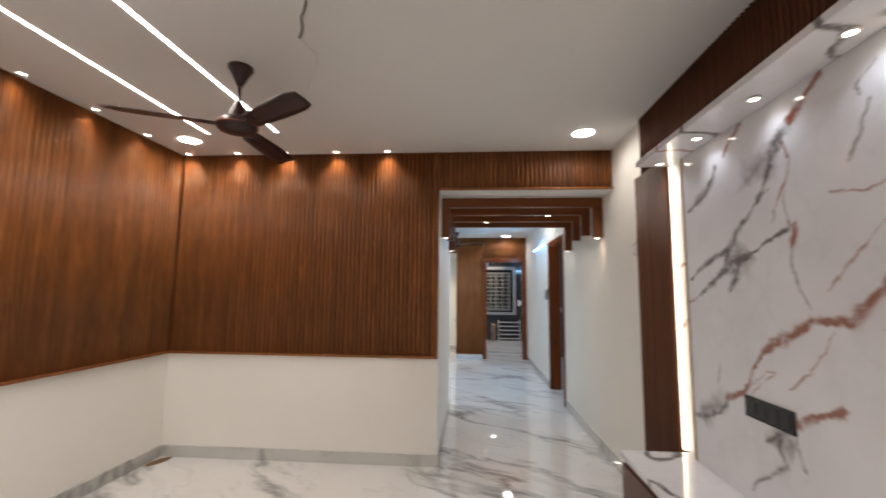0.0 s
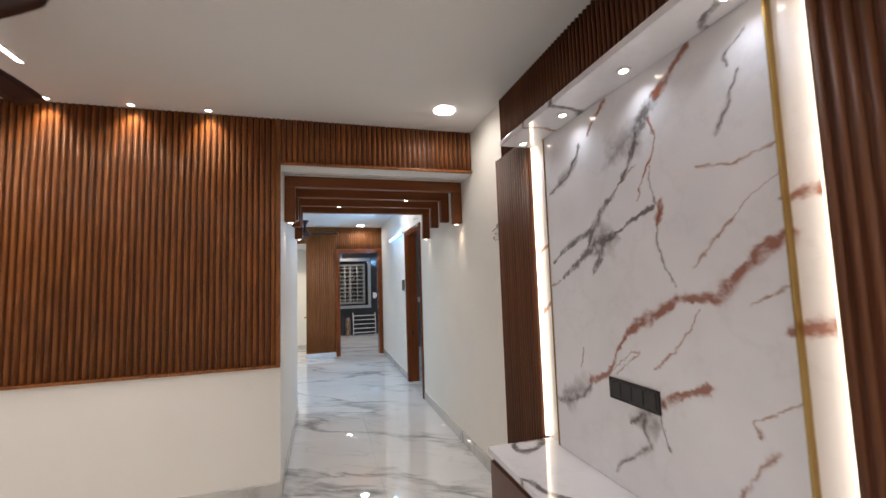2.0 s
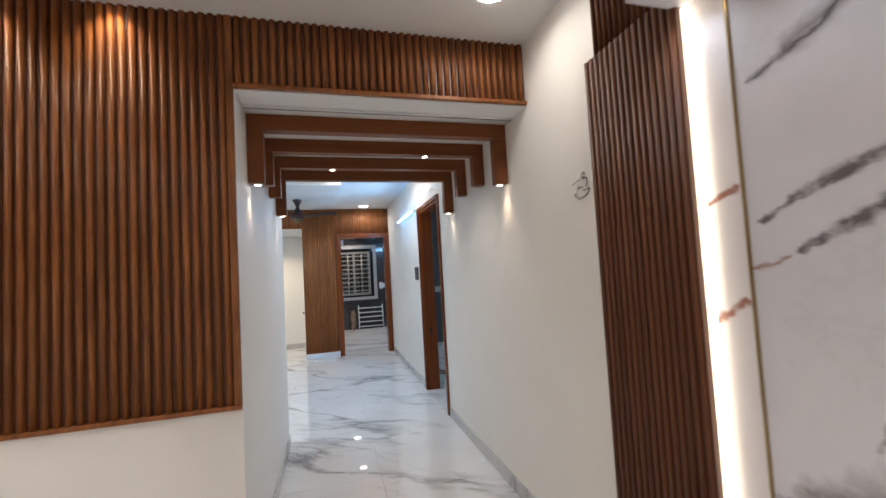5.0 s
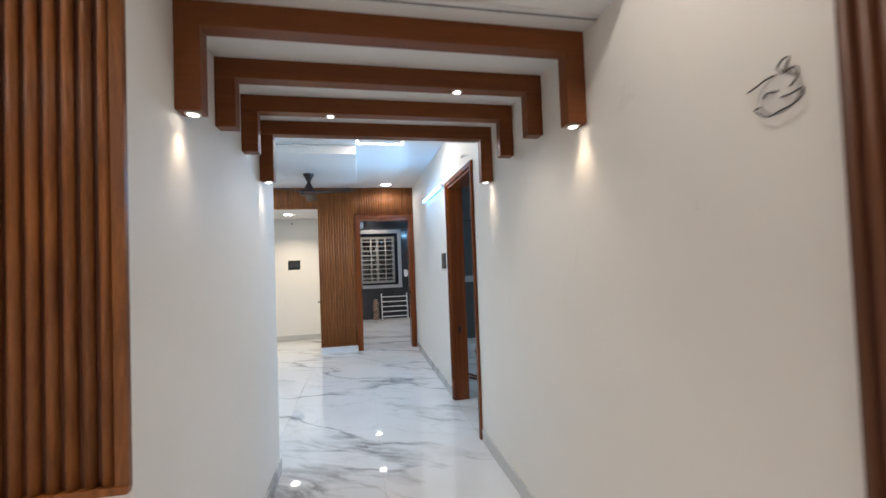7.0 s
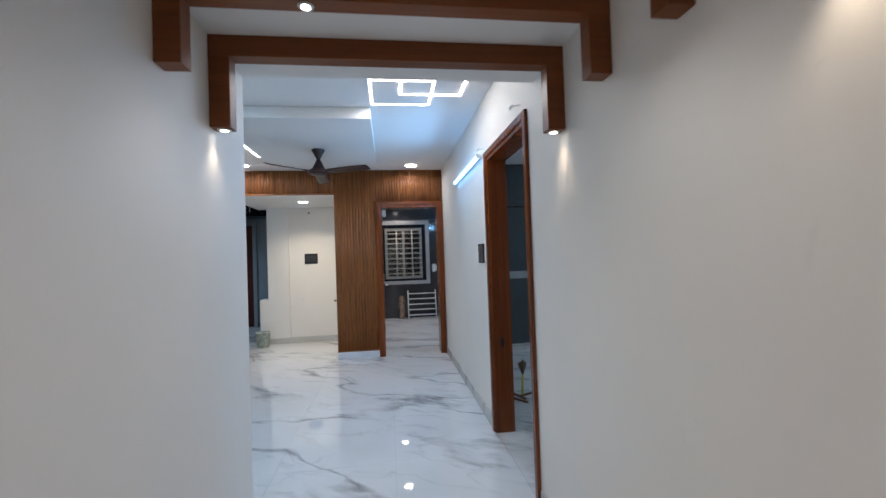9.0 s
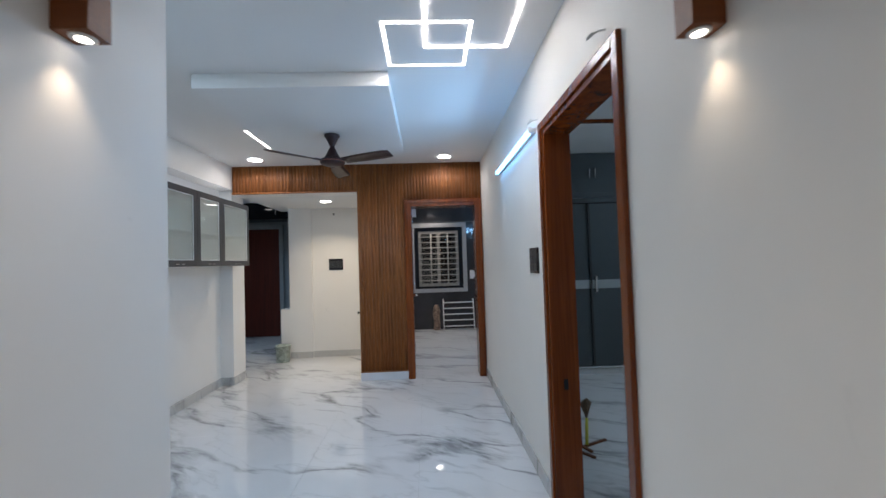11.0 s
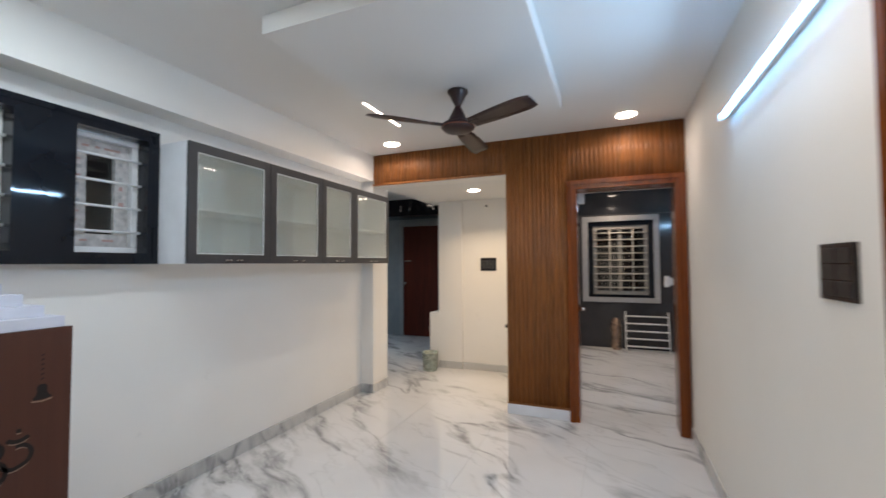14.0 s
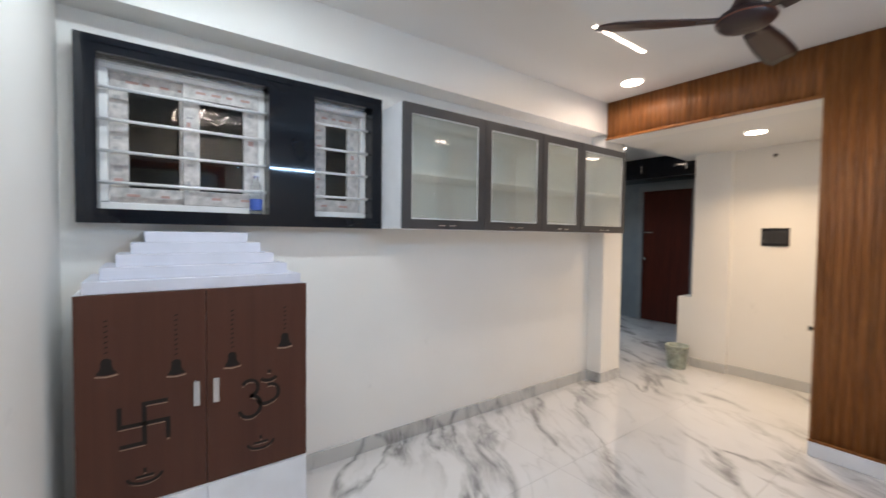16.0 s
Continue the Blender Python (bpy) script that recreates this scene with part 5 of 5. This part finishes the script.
# ---------------------------------------------------------------- bedroom
ward = thing("wardrobe", "slate grey sliding wardrobe with a pale band", "wardrobe", (3.0, 9.07, 0))
part("carcass", box(-1.64, 1.9, 0.045, 0.545, 0.10, 2.10, 0.002), SLATE, ward)
part("kick", box(-1.64, 1.9, 0.02, 0.5, 0.001, 0.084), SKIRT, ward, "marble plinth")
for a, b, off in ((-1.64, -0.49, 0.02), (-0.50, 0.40, 0.0), (0.39, 1.30, 0.02), (1.29, 1.89, 0.0)):
    door = part("sliding_door", box(a, b, off, off + 0.018, 0.105, 2.085, 0.002), SLATE, ward)
    part("band", box(a + 0.002, b - 0.002, off - 0.003, off - 0.0003, 1.045, 1.15), SLATE_BAND, door, "pale grey band")
    if not off:
        for hx in (a + 0.045, b - 0.075):
            part("handle", box(hx, hx + 0.026, off - 0.022, off - 0.0035, 1.0, 1.2, 0.004), STEEL, door, "steel pull handle")
part("track", box(-1.64, 1.9, 0.0, 0.0445, 2.0865, 2.10), BLACK_GLASS, ward)
part("bottom_track", box(-1.64, 1.9, -0.012, 0.0445, 0.085, 0.104), STEEL, ward, "steel bottom track")
# black strips laid over the door overlaps to paint their shadow gaps
for x in (-0.50, 0.39, 1.29):
    part("gap_shadow", box(x - 0.012, x + 0.010, -0.006, -0.0031, 0.106, 2.084), WIRE, ward)
for i in range(4):
    x0 = -1.64 + i * 0.80
    door = part("loft_door", box(x0 + 0.003, x0 + 0.797, 0.0, 0.019, 2.16, 2.70, 0.003), SLATE, ward)
    part("groove_frame", box(x0 + 0.06, x0 + 0.74, -0.004, -0.0003, 2.22, 2.235), SLATE, door)
    for sx in (0.36, 0.43):
        part("handle", box(x0 + sx, x0 + sx + 0.012, -0.02, -0.0005, 2.40, 2.52, 0.003), STEEL, door, "steel bar handle")
part("loft_body", box(-1.64, 1.9, 0.02, 0.545, 2.105, 2.718, 0.002), SLATE, ward)
room_tube = thing("tube_light", "slim cool-white tube light on the far room wall", "tube light", (1.98, 9.80, 2.30))
part("housing", box(-0.47, 0.47, 0.0005, 0.022, -0.022, 0.022, 0.004), WHITE_METAL, room_tube)
part("diffuser", box(-0.46, 0.46, 0.0225, 0.050, -0.019, 0.019, 0.008), L_COOL, room_tube, "glowing cool-white diffuser")
# fitting for the added bedroom tube, out of view behind the door opening
bed_fill_tube = thing("tube_light", "unseen cool-white tube added on the bedroom wall to brighten its ceiling", "tube light", (4.95, 7.0, 2.25))
part("housing", box(-0.022, -0.0005, -0.615, 0.615, -0.022, 0.022, 0.004), WHITE_METAL, bed_fill_tube)
part("diffuser", box(-0.050, -0.0225, -0.605, 0.605, -0.019, 0.019, 0.008), L_COOL, bed_fill_tube, "glowing cool-white diffuser")
strip = solid("trim_bedroom", box(1.36, 4.9, 7.86, 7.90, 2.69, 2.72, 0.002), FRAME_WOOD, "brown wooden strip across the bedroom ceiling", "trim")
ceiling_fan(2.78, 6.92, 2.72, 0.30, (45, 165, 285), "dark brown three-bladed ceiling fan in the bedroom")
broom = thing("broom", "short hand brush with a yellow handle on the bedroom floor", "brush", (1.665, 7.22, 0.001))
part("handle", rod(bmesh.new(), (0.0, 0.0, 0.012), (0.03, 0.06, 0.19), 0.012, 10), YELLOW, broom, "yellow plastic handle")
for i in range(16):
    a = (i - 7.5) * 0.006
    part("bristle", rod(bmesh.new(), (0.03, 0.06, 0.185), (0.05 + a, 0.10 + abs(a) * 0.6, 0.33 - abs(a)), 0.0045, 5), BROOM, broom)
for x, y, a, n in ((1.62, 7.24, 20, 0.13), (1.75, 7.26, -65, 0.11), (1.60, 7.10, 35, 0.09)):
    scrap = thing("wood_offcut", "thin dark wooden offcut on the bedroom floor", "offcut", (x, y, 0.001), "offcuts by the brush")
    part("piece", box(-0.012, 0.012, -n, n, 0, 0.014, 0.002), TEAK_DARK, scrap)
    scrap.matrix_world = pose(x, y, 0.001, 0, 0, a)


def crumb_mound(rx, ry, height, seed):
    """A low uneven heap."""
    bm = bmesh.new()
    rings = []
    for k in range(5):
        t = k / 4
        rings.append([bm.verts.new((rx * (1 - t) * math.cos(a) * (1 + 0.25 * noise.noise((math.cos(a) * 2, math.sin(a) * 2, seed))), ry * (1 - t) * math.sin(a), height * t * (0.8 + 0.4 * noise.noise((a, t * 3, seed)))))
                      for a in [2 * math.pi * i / 20 for i in range(20)]] if k < 4 else [bm.verts.new((0, 0, height))])
    for a, b in zip(rings, rings[1:]):
        for i in range(20):
            if len(b) == 1:
                bm.faces.new((a[i], a[(i + 1) % 20], b[0]))
            else:
                bm.faces.new((a[i], a[(i + 1) % 20], b[(i + 1) % 20], b[i]))
    return bm


dust = tagged(new("sawdust", mesh_of("sawdust", crumb_mound(0.05, 0.11, 0.02, 3), plain("sawdust", (0.22, 0.13, 0.07), 0.9, vary=0.3, scale=40))), "small brown heap of sawdust in the room corner", "sawdust", "", "stuff")
dust.matrix_world = pose(-2.62, 3.43, 0.0005, 0, 0, -20)
paper = tagged(new("paper_scrap", mesh_of("paper_scrap", crumb_mound(0.025, 0.035, 0.022, 8), WHITE_BOARD)), "small crumpled white paper scrap by the skirting", "paper scrap")
paper.matrix_world = pose(1.16, 4.50, 0.0005)

# ---------------------------------------------------------------- marble floor slabs
SLAB_X, SLAB_Y, JOINT = 0.80, 1.60, 0.0008
slab = bmesh.new()
add_box(slab, JOINT, SLAB_X - JOINT, JOINT, SLAB_Y - JOINT, -0.004, 0.0)
slab_mesh = mesh_of("floor_slab", slab, FLOOR)
floor_ob = bpy.data.objects["floor"]
for i in range(-6, 7):
    for j in range(-1, 9):
        x, y = i * SLAB_X + 0.405, j * SLAB_Y - 0.25
        if (y > 9.4 and x > 2.6) or (x + SLAB_X < -2.9 and y < 9.2) or (x > 1.3 and y + SLAB_Y < 4.3):
            continue
        ob = new("floor_slab", slab_mesh)
        ob.parent = floor_ob
        ob.location = (x, y, 0)
